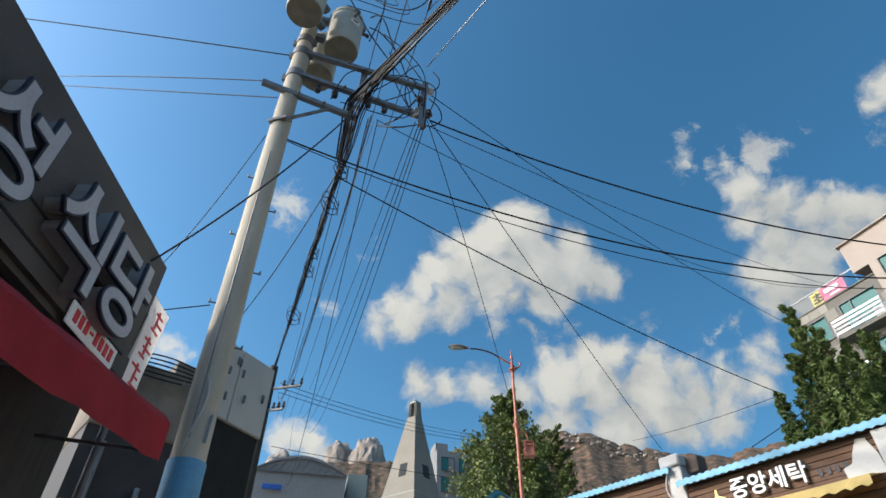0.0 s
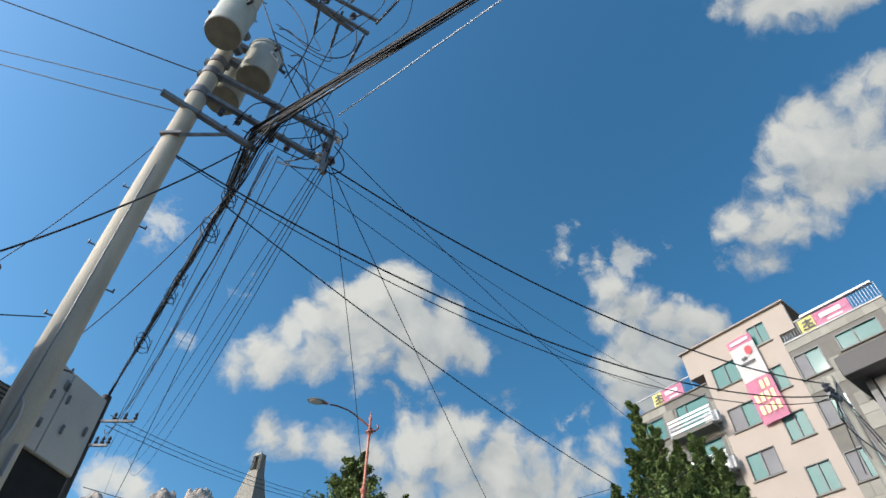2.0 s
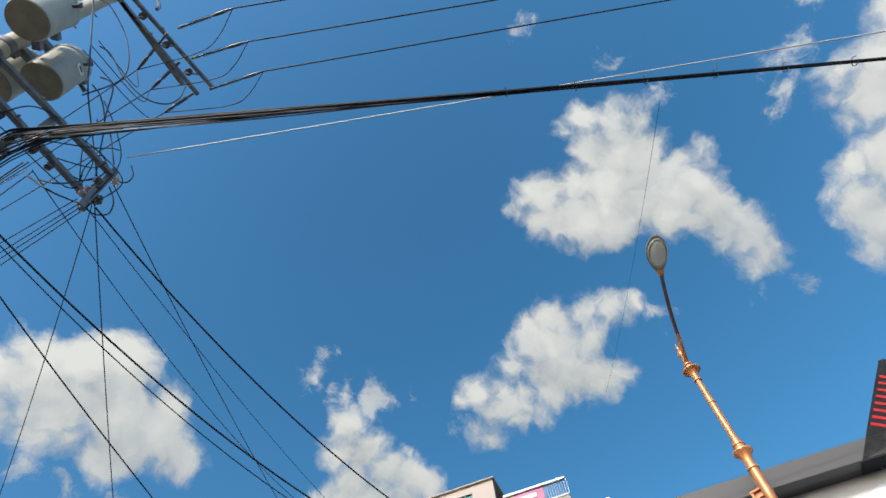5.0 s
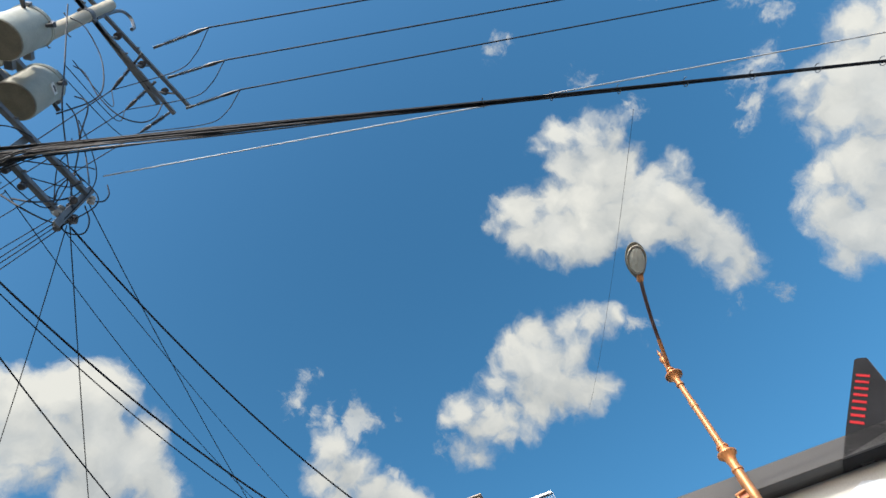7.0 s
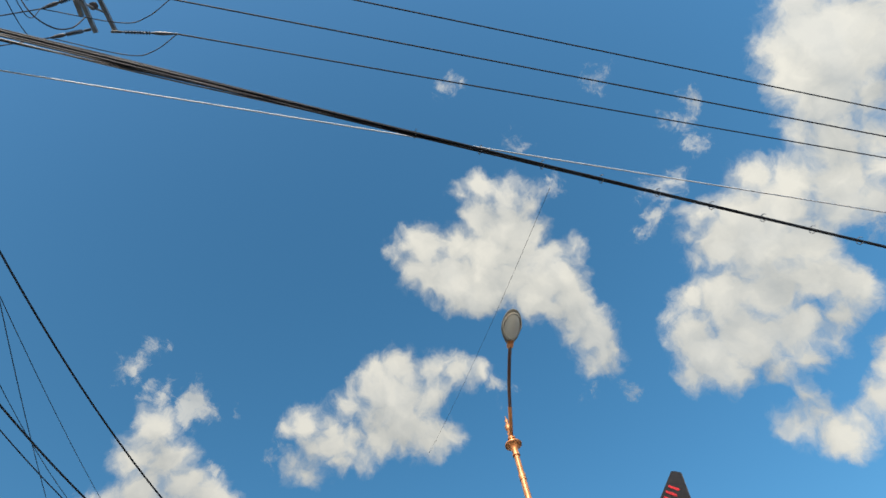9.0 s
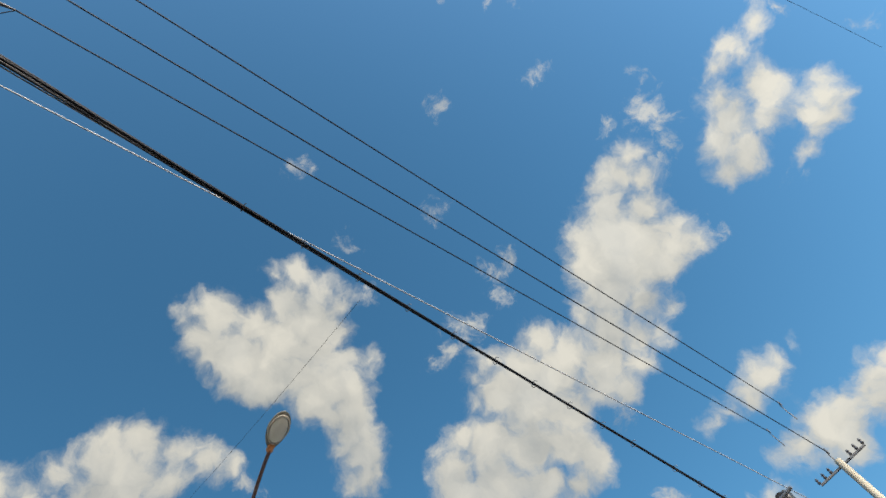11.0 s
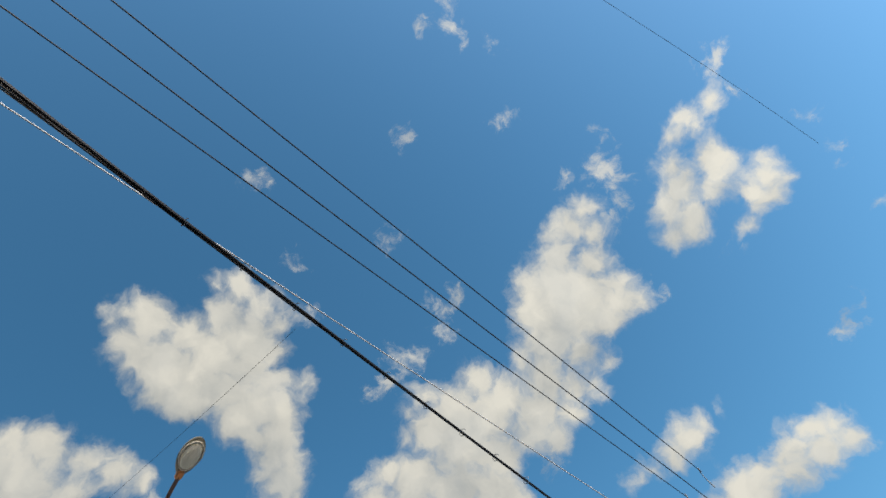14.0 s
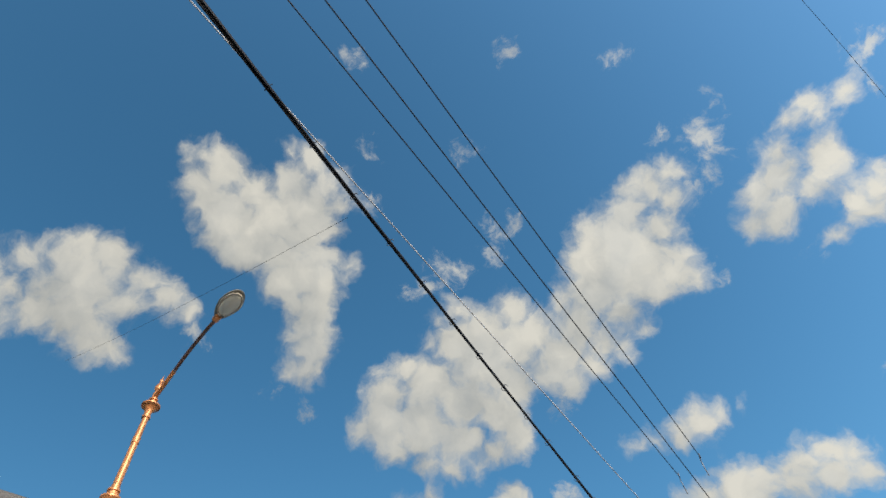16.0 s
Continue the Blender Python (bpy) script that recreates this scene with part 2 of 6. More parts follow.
fine, fine_sun = fbm(bent, 11.0, 8.0, 0.56), fbm(step.outputs[0], 11.0, 4.0, 0.5)
ragged = math_node(wt, "MULTIPLY_ADD", fine, 1.5, -0.75)
tufts = fbm(bent, 60.0, 5.0, 0.6)
ragged = math_node(wt, "MULTIPLY_ADD", tufts, 0.42, math_node(wt, "SUBTRACT", ragged, 0.21))
density = math_node(wt, "ADD", here.outputs[0], ragged)
cover = node(wt, "ShaderNodeMapRange", interpolation_type="SMOOTHSTEP")
for i, v in ((1, 0.12), (2, 0.74), (3, 0.0), (4, 0.98)):
    cover.inputs[i].default_value = v
wt.links.new(density, cover.inputs[0])
# wisps: drawn out along the wind, torn by the noise, never opaque
drawn = node(wt, "ShaderNodeGroup", node_tree=cloud_group(True))
wt.links.new(warped(bent, 18.0, 0.05, 5.0), drawn.inputs[0])
torn = math_node(wt, "MULTIPLY_ADD", fbm(bent, 34.0, 7.0, 0.7), 3.4, -1.86)
wisp = node(wt, "ShaderNodeMapRange", interpolation_type="SMOOTHSTEP")
for i, v in ((1, 0.0), (2, 1.3), (3, 0.0), (4, 0.75)):
    wisp.inputs[i].default_value = v
wt.links.new(math_node(wt, "ADD", drawn.outputs[0], torn), wisp.inputs[0])
# thinner and thicker stretches inside a cloud
thick = node(wt, "ShaderNodeMapRange")
for i, v in ((1, 0.34), (2, 0.54), (3, 0.91), (4, 1.0)):
    thick.inputs[i].default_value = v
wt.links.new(fbm(bent, 9.0, 4.0, 0.55), thick.inputs[0])
veil = math_node(wt, "MAXIMUM", math_node(wt, "MULTIPLY", cover.outputs[0], thick.outputs[0]), wisp.outputs[0])
slope = math_node(wt, "SUBTRACT", here.outputs[0], sunward.outputs[0])
shade = math_node(wt, "MULTIPLY_ADD", slope, 0.26, 0.56)
lumps = math_node(wt, "SUBTRACT", fine, fine_sun)
shade = math_node(wt, "MULTIPLY_ADD", lumps, 0.9, shade)
ramp = node(wt, "ShaderNodeValToRGB")
ramp.color_ramp.elements[0].position, ramp.color_ramp.elements[0].color = 0.15, (0.23, 0.255, 0.268, 1)
ramp.color_ramp.elements[1].position, ramp.color_ramp.elements[1].color = 0.85, (0.52, 0.513, 0.465, 1)
wt.links.new(shade, ramp.inputs[0])
cloud_bg = node(wt, "ShaderNodeBackground")
wt.links.new(ramp.outputs[0], cloud_bg.inputs["Color"])
wt.links.new(sunlit_haze(1.08, 0.25), cloud_bg.inputs["Strength"])
mixed = wt.nodes.new("ShaderNodeMixShader")
wt.links.new(veil, mixed.inputs[0])
wt.links.new(sky_bg.outputs[0], mixed.inputs[1])
wt.links.new(cloud_bg.outputs[0], mixed.inputs[2])
wt.links.new(mixed.outputs[0], node(wt, "ShaderNodeOutputWorld").inputs[0])


# ---- materials ----
def material(name, color, rough=0.7, metal=0.0, vary=0.18, scale=3.0, fine_scale=40.0, bump=0.1, stretch=(1, 1, 1), second=None, amount=0.5, spec=0.5, pieces=0.0):
    """Principled surface with stains at a large scale, grain at a fine one, and relief."""
    m = bpy.data.materials.new(name)
    m.use_nodes = True
    t = m.node_tree
    b = t.nodes["Principled BSDF"]
    co = t.nodes.new("ShaderNodeTexCoord")
    mp = t.nodes.new("ShaderNodeMapping")
    mp.inputs["Scale"].default_value = stretch
    t.links.new(co.outputs["Object"], mp.inputs["Vector"])
    big, small = t.nodes.new("ShaderNodeTexNoise"), t.nodes.new("ShaderNodeTexNoise")
    for n, s, dt in ((big, scale, 5.0), (small, fine_scale, 3.0)):
        n.inputs["Scale"].default_value, n.inputs["Detail"].default_value = s, dt
        t.links.new(mp.outputs[0], n.inputs["Vector"])
    lo = [c * (1 - vary) for c in color]
    hi = [min(1, c * (1 + vary)) for c in color]
    r = t.nodes.new("ShaderNodeValToRGB")
    r.color_ramp.elements[0].position, r.color_ramp.elements[0].color = 0.3, (*lo, 1)
    r.color_ramp.elements[1].position, r.color_ramp.elements[1].color = 0.7, (*hi, 1)
    if second:
        e = r.color_ramp.elements.new(0.3 + 0.4 * amount)
        e.color = (*second, 1)
    t.links.new(big.outputs["Fac"], r.inputs[0])
    grain = t.nodes.new("ShaderNodeMix")
    grain.data_type, grain.blend_type = "RGBA", "MULTIPLY"
    grain.inputs["Factor"].default_value = 0.35
    t.links.new(r.outputs[0], grain.inputs[6])
    g2 = t.nodes.new("ShaderNodeMapRange")
    g2.inputs[3].default_value, g2.inputs[4].default_value = 0.55, 1.45
    t.links.new(small.outputs["Fac"], g2.inputs[0])
    t.links.new(g2.outputs[0], grain.inputs[7])
    last = grain.outputs[2]
    if pieces:
        info = t.nodes.new("ShaderNodeNewGeometry")
        rnd = t.nodes.new("ShaderNodeMapRange")
        rnd.inputs[3].default_value, rnd.inputs[4].default_value = 1 - pieces, 1 + pieces
        t.links.new(info.outputs["Random Per Island"], rnd.inputs[0])
        pm = t.nodes.new("ShaderNodeMix")
        pm.data_type, pm.blend_type = "RGBA", "MULTIPLY"
        pm.inputs["Factor"].default_value = 1.0
        t.links.new(last, pm.inputs[6])
        t.links.new(rnd.outputs[0], pm.inputs[7])
        last = pm.outputs[2]
    t.links.new(last, b.inputs["Base Color"])
    b.inputs["Roughness"].default_value, b.inputs["Metallic"].default_value = rough, metal
    b.inputs["Specular IOR Level"].default_value = spec
    if bump:
        bp = t.nodes.new("ShaderNodeBump")
        bp.inputs["Strength"].default_value, bp.inputs["Distance"].default_value = bump, 0.02
        t.links.new(small.outputs["Fac"], bp.inputs["Height"])
        t.links.new(bp.outputs[0], b.inputs["Normal"])
    return m


CONCRETE = material("pole concrete", (0.43, 0.395, 0.31), 0.85, vary=0.2, scale=1.2, stretch=(3, 3, 0.7), bump=0.25)
BLUE_PAINT = material("blue pole paint", (0.10, 0.30, 0.47), 0.6, vary=0.12, scale=5)
GALV = material("galvanised steel", (0.19, 0.20, 0.21), 0.5, 0.6, vary=0.22, scale=8, bump=0.08)
OLD_STEEL = material("weathered steel", (0.16, 0.16, 0.16), 0.6, 0.4, vary=0.3, scale=6)
TANK = material("transformer paint", (0.40, 0.41, 0.345), 0.5, 0.0, vary=0.1, scale=4, bump=0.04)
# Tank paint as seen from below: light bounced off the ground is in this brown.
TANK_BASE = material("bounce-tinted transformer base", (0.20, 0.185, 0.135), 0.7, vary=0.2, scale=5)
CERAMIC = material("dark polymer insulator", (0.05, 0.05, 0.055), 0.35, vary=0.2)
PORCELAIN = material("grey porcelain", (0.45, 0.44, 0.42), 0.25, vary=0.1)
RUBBER = material("black cable", (0.011, 0.012, 0.015), 0.6, vary=0.2, scale=10, bump=0.0, spec=0.25)
ALU_WIRE = material("bare aluminium wire", (0.36, 0.37, 0.38), 0.6, 0.2, vary=0.1, bump=0.0)
COPPER = material("bronze lamp paint", (0.50, 0.205, 0.075), 0.4, 0.45, vary=0.15, scale=7, bump=0.04)
ROSE = material("faded pink lamp paint", (0.42, 0.15, 0.09), 0.5, 0.15, vary=0.18, scale=6, bump=0.04)
DARK_ARM = material("dark bronze arm", (0.10, 0.055, 0.045), 0.45, 0.3, vary=0.2, scale=6)
LAMP_GREY = material("lamp housing", (0.17, 0.16, 0.125), 0.45, 0.2, vary=0.15)
SIGN_BROWN = material("dark brown sign board", (0.06, 0.05, 0.042), 0.55, vary=0.3, scale=2)
LETTER_GREY = material("grey letter face", (0.37, 0.375, 0.40), 0.4, vary=0.08)
LETTER_SIDE = material("pale letter edge", (0.30, 0.30, 0.29), 0.5, vary=0.15)
NAVY_EDGE = material("navy letter outline", (0.02, 0.025, 0.045), 0.5, vary=0.15)
RED_CLOTH = material("red awning cloth", (0.50, 0.035, 0.05), 0.75, vary=0.18, scale=2.5, fine_scale=90, bump=0.15)
WHITE_CLOTH = material("white banner cloth", (0.78, 0.76, 0.74), 0.8, vary=0.06, scale=2)
PINK_CLOTH = material("pink banner cloth", (0.72, 0.30, 0.42), 0.8, vary=0.08, scale=2)
YELLOW_CLOTH = material("yellow banner cloth", (0.87, 0.80, 0.33), 0.8, vary=0.05, scale=2)
RED_INK = material("red print", (0.62, 0.05, 0.06), 0.7, vary=0.1)
BLACK_INK = material("black print", (0.03, 0.03, 0.035), 0.6, vary=0.2)
WHITE_PAINT = material("white paint", (0.80, 0.80, 0.78), 0.6, vary=0.06, scale=2)
OLD_WHITE = material("stained white panel", (0.46, 0.46, 0.445), 0.8, vary=0.12, scale=0.8, stretch=(1, 1, 0.4))
PLASTER = material("cream plaster", (0.335, 0.285, 0.24), 0.85, vary=0.05, scale=0.6, fine_scale=30, bump=0.1)
STONE = material("grey stone slab", (0.225, 0.215, 0.18), 0.8, vary=0.12, scale=0.9, fine_scale=14, bump=0.1, pieces=0.14)
STONE_JOINT = material("stone joint", (0.135, 0.128, 0.11), 0.9, vary=0.1)
FRAME_DARK = material("dark window frame", (0.035, 0.04, 0.04), 0.45, vary=0.1)
GRILLE = material("grey insect screen", (0.16, 0.16, 0.165), 0.8, vary=0.1, scale=2)
DARK_ROOM = material("dark room", (0.03, 0.035, 0.035), 0.9, vary=0.2)
SLATE = material("dark grey fascia", (0.046, 0.043, 0.040), 0.6, vary=0.08, scale=0.8, bump=0.04)
SOFFIT = material("black soffit", (0.025, 0.024, 0.024), 0.6, vary=0.1)
PRINT_WHITE = material("white print film", (0.43, 0.43, 0.415), 0.55, vary=0.02, scale=0.5)
PRINT_LAKE = material("printed lake", (0.30, 0.315, 0.31), 0.55, vary=0.15, scale=1.5, stretch=(0.4, 1, 6))
PRINT_SHORE = material("printed wooded shore", (0.12, 0.085, 0.065), 0.55, vary=0.4, scale=5)
PRINT_SKY = material("printed blue sky", (0.24, 0.42, 0.62), 0.55, vary=0.2, scale=1.0)
PRINT_SNOW = material("printed mountain", (0.50, 0.55, 0.60), 0.55, vary=0.35, scale=4)
TEAL_EDGE = material("blue roof sheet", (0.09, 0.30, 0.44), 0.5, vary=0.2, scale=4)
BOARD = material("brown timber board", (0.115, 0.06, 0.032), 0.75, vary=0.35, scale=2.0, stretch=(0.25, 1, 5), pieces=0.22)
BOARD_BACK = material("dark board backing", (0.03, 0.02, 0.014), 0.9)
AWNING_YEL = material("yellow canvas", (0.70, 0.56, 0.24), 0.8, vary=0.12, scale=4)
CEMENT = material("old cement render", (0.50, 0.49, 0.46), 0.9, vary=0.2, scale=1.5, bump=0.2)
BROWN_WALL = material("brown stone wall", (0.10, 0.075, 0.06), 0.9, vary=0.4, scale=1.2)
RENDER_BROWN = material("stained brown render", (0.16, 0.135, 0.105), 0.9, vary=0.5, scale=1.4, fine_scale=18, bump=0.3)
HALL_GREY = material("weathered grey cladding", (0.21, 0.215, 0.21), 0.8, vary=0.12, scale=0.3, fine_scale=4)
# Own brown of the far pole; on the two lower fronts it includes painted shade.
SHADOW_BROWN = material("dark brown timber and painted shade", (0.03, 0.025, 0.022), 0.7, vary=0.3, scale=2, stretch=(1, 8, 1))
BLACK_WALL = material("near-black wall", (0.012, 0.012, 0.013), 0.9, vary=0.3)
TOWER = material("tower concrete", (0.225, 0.207, 0.168), 0.85, vary=0.12, scale=0.25, fine_scale=6)
TOWER_PALE = material("weathered tower copper", (0.26, 0.28, 0.245), 0.7, vary=0.15, scale=0.3)
BARK = material("bark", (0.12, 0.085, 0.06), 0.95, vary=0.3, scale=4, stretch=(1, 1, 0.3), bump=0.4)
GINKGO = material("yellow-green foliage", (0.115, 0.15, 0.032), 0.6, vary=0.35, scale=0.6, bump=0, pieces=0.5)
JUNIPER = material("dark juniper foliage", (0.085, 0.125, 0.028), 0.7, vary=0.4, scale=0.8, bump=0, pieces=0.5)
ASPHALT = material("asphalt", (0.05, 0.05, 0.05), 0.9, vary=0.2, scale=0.6, fine_scale=80, bump=0.3)
PAVING = material("concrete paving", (0.32, 0.30, 0.28), 0.9, vary=0.15, scale=1.0, bump=0.2)
EARTH = material("ground", (0.20, 0.18, 0.15), 0.95, vary=0.2, scale=0.05)
FOREST = material("autumn woods", (0.115, 0.060, 0.037), 0.95, vary=0.75, scale=0.07, fine_scale=0.16, bump=0, second=(0.075, 0.055, 0.032))
GRANITE = material("granite", (0.26, 0.225, 0.19), 0.9, vary=0.3, scale=0.02, fine_scale=0.15, stretch=(1, 1, 0.35), bump=0)
BLUE_SIGN = material("blue traffic sign", (0.015, 0.085, 0.33), 0.4, vary=0.05)
MAST = material("pale mast paint", (0.42, 0.40, 0.34), 0.5, vary=0.08, scale=3)
SIGN_BACK = material("aluminium sign back", (0.42, 0.39, 0.32), 0.6, 0.0, vary=0.15, scale=5)
SIGN_BLACK = material("dull black sign case", (0.012, 0.012, 0.013), 0.8, vary=0.2, scale=3, spec=0.15)
DARK_RED = material("dark red sign mark", (0.30, 0.012, 0.015), 0.7, vary=0.1, spec=0.2)
RED_TILE = material("red roof", (0.36, 0.09, 0.06), 0.8, vary=0.2)


def glass_material(name, color, rough=0.05):
    m = bpy.data.materials.new(name)
    m.use_nodes = True
    t = m.node_tree
    b = t.nodes["Principled BSDF"]
    n = t.nodes.new("ShaderNodeTexNoise")
    n.inputs["Scale"].default_value = 0.7
    r = t.nodes.new("ShaderNodeValToRGB")
    r.color_ramp.elements[0].color = (*[c * 0.7 for c in color], 1)
    r.color_ramp.elements[1].color = (*[min(1, c * 1.25) for c in color], 1)
    t.links.new(n.outputs["Fac"], r.inputs[0])
    t.links.new(r.outputs[0], b.inputs["Base Color"])
    b.inputs["Roughness"].default_value = rough
    b.inputs["Specular IOR Level"].default_value = 0.35
    return m


TEAL_GLASS = glass_material("green tinted window glass", (0.025, 0.13, 0.115))
PALE_GLASS = glass_material("curtained window glass", (0.30, 0.36, 0.33))
LENS = glass_material("lamp glass", (0.55, 0.55, 0.48), 0.25)


# ---- mesh helpers ----
def box(bm, c, s, rot=None, bevel=0.0):
    """Box of size s at c. rot: a rotation matrix."""
    m = Matrix.Translation(c) @ (rot.to_4x4() if rot else Matrix()) @ Matrix.Diagonal((*s, 1))
    r = bmesh.ops.create_cube(bm, size=1, matrix=m)
    if bevel:
        edges = list({e for v in r["verts"] for e in v.link_edges})
        bmesh.ops.bevel(bm, geom=edges, offset=bevel, segments=1, affect="EDGES")
    return bm


def bar(bm, p0, p1, r0, r1=None, seg=10, caps=True):
    """Round bar from p0 to p1, tapering from r0 to r1."""
    p0, p1 = Vector(p0), Vector(p1)
    d = p1 - p0
    m = Matrix.Translation((p0 + p1) / 2) @ d.to_track_quat("Z", "Y").to_matrix().to_4x4()
    bmesh.ops.create_cone(bm, cap_ends=caps, segments=seg, radius1=r0, radius2=r0 if r1 is None else r1, depth=d.length, matrix=m)
    return bm


def beam(bm, p0, p1, w, h):
    """Square section from p0 to p1."""
    p0, p1 = Vector(p0), Vector(p1)
    d = p1 - p0
    return box(bm, (p0 + p1) / 2, (w, h, d.length), d.to_track_quat("Z", "Y").to_matrix())


def tube(bm, pts, radius, seg=6):
    """Round tube along points."""
    pts = [Vector(p) for p in pts]
    rings = []
    for i, p in enumerate(pts):
        d = (pts[min(i + 1, len(pts) - 1)] - pts[max(i - 1, 0)]).normalized()
        side = d.cross(Vector((0.13, 0.21, 1))).normalized()
        up = side.cross(d)
        r = radius(i / (len(pts) - 1)) if callable(radius) else radius
        rings.append([bm.verts.new(p + (side * math.cos(a) + up * math.sin(a)) * r) for a in [2 * math.pi * k / seg for k in range(seg)]])
    for a, b in zip(rings, rings[1:]):
        for k in range(seg):
            bm.faces.new((a[k], a[(k + 1) % seg], b[(k + 1) % seg], b[k]))
    bm.faces.new(rings[0][::-1])
    bm.faces.new(rings[-1])
    return bm


def turned(bm, profile, at=(0, 0, 0), seg=20):
    """Lathe: profile of (radius, z) about the z axis."""
    rings = [[bm.verts.new((at[0] + r * math.cos(2 * math.pi * k / seg), at[1] + r * math.sin(2 * math.pi * k / seg), at[2] + z)) for k in range(seg)] for r, z in profile]
    for a, b in zip(rings, rings[1:]):
        for k in range(seg):
            bm.faces.new((a[k], a[(k + 1) % seg], b[(k + 1) % seg], b[k]))
    bm.faces.new(rings[0][::-1])
    bm.faces.new(rings[-1])
    return bm


def smooth_path(pts, n=8):
    """Catmull-Rom through points."""
    pts = [Vector(p) for p in pts]
    q = [pts[0] * 2 - pts[1], *pts, pts[-1] * 2 - pts[-2]]
    out = []
    for i in range(1, len(q) - 2):
        for k in range(n):
            t = k / n
            out.append(0.5 * (2 * q[i] + (q[i + 1] - q[i - 1]) * t + (2 * q[i - 1] - 5 * q[i] + 4 * q[i + 1] - q[i + 2]) * t * t + (3 * q[i] - q[i - 1] - 3 * q[i + 1] + q[i + 2]) * t ** 3))
    return out + [pts[-1]]


def slab(bm, outline, depth, axis="y"):
    """Flat piece with a free outline in x and z, depth metres thick along +y."""
    front = [bm.verts.new((x, 0, z)) for x, z in outline]
    back = [bm.verts.new((x, depth, z)) for x, z in outline]
    bm.faces.new(front)
    bm.faces.new(back[::-1])
    for i in range(len(front)):
        j = (i + 1) % len(front)
        bm.faces.new((front[j], front[i], back[i], back[j]))
    return bm


def moved(bm, m):
    bmesh.ops.transform(bm, matrix=m, verts=bm.verts)
    return bm


def shaded(me):
    me.polygons.foreach_set("use_smooth", [True] * len(me.polygons))
    me.set_sharp_from_angle(angle=radians(38))


def mesh_of(name, bm, mat):
    me = bpy.data.meshes.new(name)
    bmesh.ops.recalc_face_normals(bm, faces=bm.faces)
    bm.to_mesh(me)
    bm.free()
    me.materials.append(mat)
    shaded(me)
    return me


def part(name, bm, mat, parent=None, label=""):
    ob = new(name, mesh_of(name, bm, mat))
    ob.parent = parent
    if label:
        tagged(ob, label)
    return ob


def single(name, bm, mat, label, category, group="", kind=""):
    return tagged(new(name, mesh_of(name, bm, mat)), label, category, group, kind)


def thing(name, m, label, category, group="", kind=""):
    ob = new(name)
    ob.empty_display_size = 0.2
    ob.matrix_basis = m
    return tagged(ob, label, category, group, kind)


def B():
    return bmesh.new()


def lettering(name, words, size, depth, mat, parent, m, label="", side=None, bold=0.018):
    """Raised letters standing in the x-z plane, read from -y, left end at the pose m."""
    cu = bpy.data.curves.new(name, "FONT")
    cu.body, cu.size, cu.extrude, cu.offset = words, size, depth / 2, bold * size
    tmp = new(name, cu)
    bpy.context.view_layer.update()
    me = bpy.data.meshes.new_from_object(tmp.evaluated_get(bpy.context.evaluated_depsgraph_get()))
    bpy.data.objects.remove(tmp)
    me.transform(m @ pose(0, 0, 0, 90, 0, 0))
    me.materials.clear()
    me.materials.append(mat)
    if side:
        me.materials.append(side)
        n0 = (m.to_3x3() @ Vector((0, -1, 0))).normalized()
        for p in me.polygons:
            p.material_index = 0 if p.normal.dot(n0) > 0.9 else 1
    ob = new(name, me)
    ob.parent = parent
    if label:
        tagged(ob, label)
    return ob


# ---- ground ----
single("ground", box(B(), (0, 0, -0.3), (6000, 6000, 0.3)), EARTH, "bare ground that reaches the hills", "ground", kind="structure")
STREET = -66.0
sm = pose(1.6, 4.6, 0, 0, 0, STREET)
single("road", moved(box(B(), (0, 0, -0.08), (160, 8.4, 0.16)), sm), ASPHALT, "grey asphalt street", "road", kind="structure")
single("pavement_1", moved(box(B(), (-20, 5.6, 0.0), (120, 2.8, 0.3)), sm), PAVING, "concrete paved walk beside the shops", "pavement", kind="structure")
single("pavement_2", moved(box(B(), (-20, -5.6, 0.0), (120, 2.8, 0.3)), sm), PAVING, "concrete paved walk beside the restaurant", "pavement", kind="structure")
single("kerb_1", moved(box(B(), (-20, 4.12, 0.0), (120, 0.16, 0.32), bevel=0.02), sm), CEMENT, "pale kerb stones", "kerb", kind="structure")
single("kerb_2", moved(box(B(), (-20, -4.12, 0.0), (120, 0.16, 0.32), bevel=0.02), sm), CEMENT, "pale kerb stones", "kerb", kind="structure")
for k in range(-14, 15):
    single("lane_mark", moved(box(B(), (k * 5.0, 0, 0.004), (2.4, 0.12, 0.006)), sm), WHITE_PAINT, "white painted lane mark", "road marking", kind="structure")

# ---- utility pole ----
PX, PY = -2.145, 4.75
Z3, Z2, Z1, ZH = 8.27, 8.771, 9.34, 13.5
A3L, A3R = Vector((-2.451, 4.492, 8.27)), Vector((-1.254, 5.078, 8.27))
A2R, A1R = Vector((-0.356, 5.41, 8.771)), Vector((-0.31, 5.294, 9.34))
HA, HB, HC = Vector((-0.417, 5.421, 13.5)), Vector((-0.087, 5.406, 13.5)), Vector((0.059, 5.304, 14))


def pole_radius(z):
    return 0.153 - 0.0036 * z


def pole_lean(z):
    """How far the lower shaft stands out from the upper one's line."""
    return 0.15 * max(0.0, 1 - z / 8.2) ** 1.3


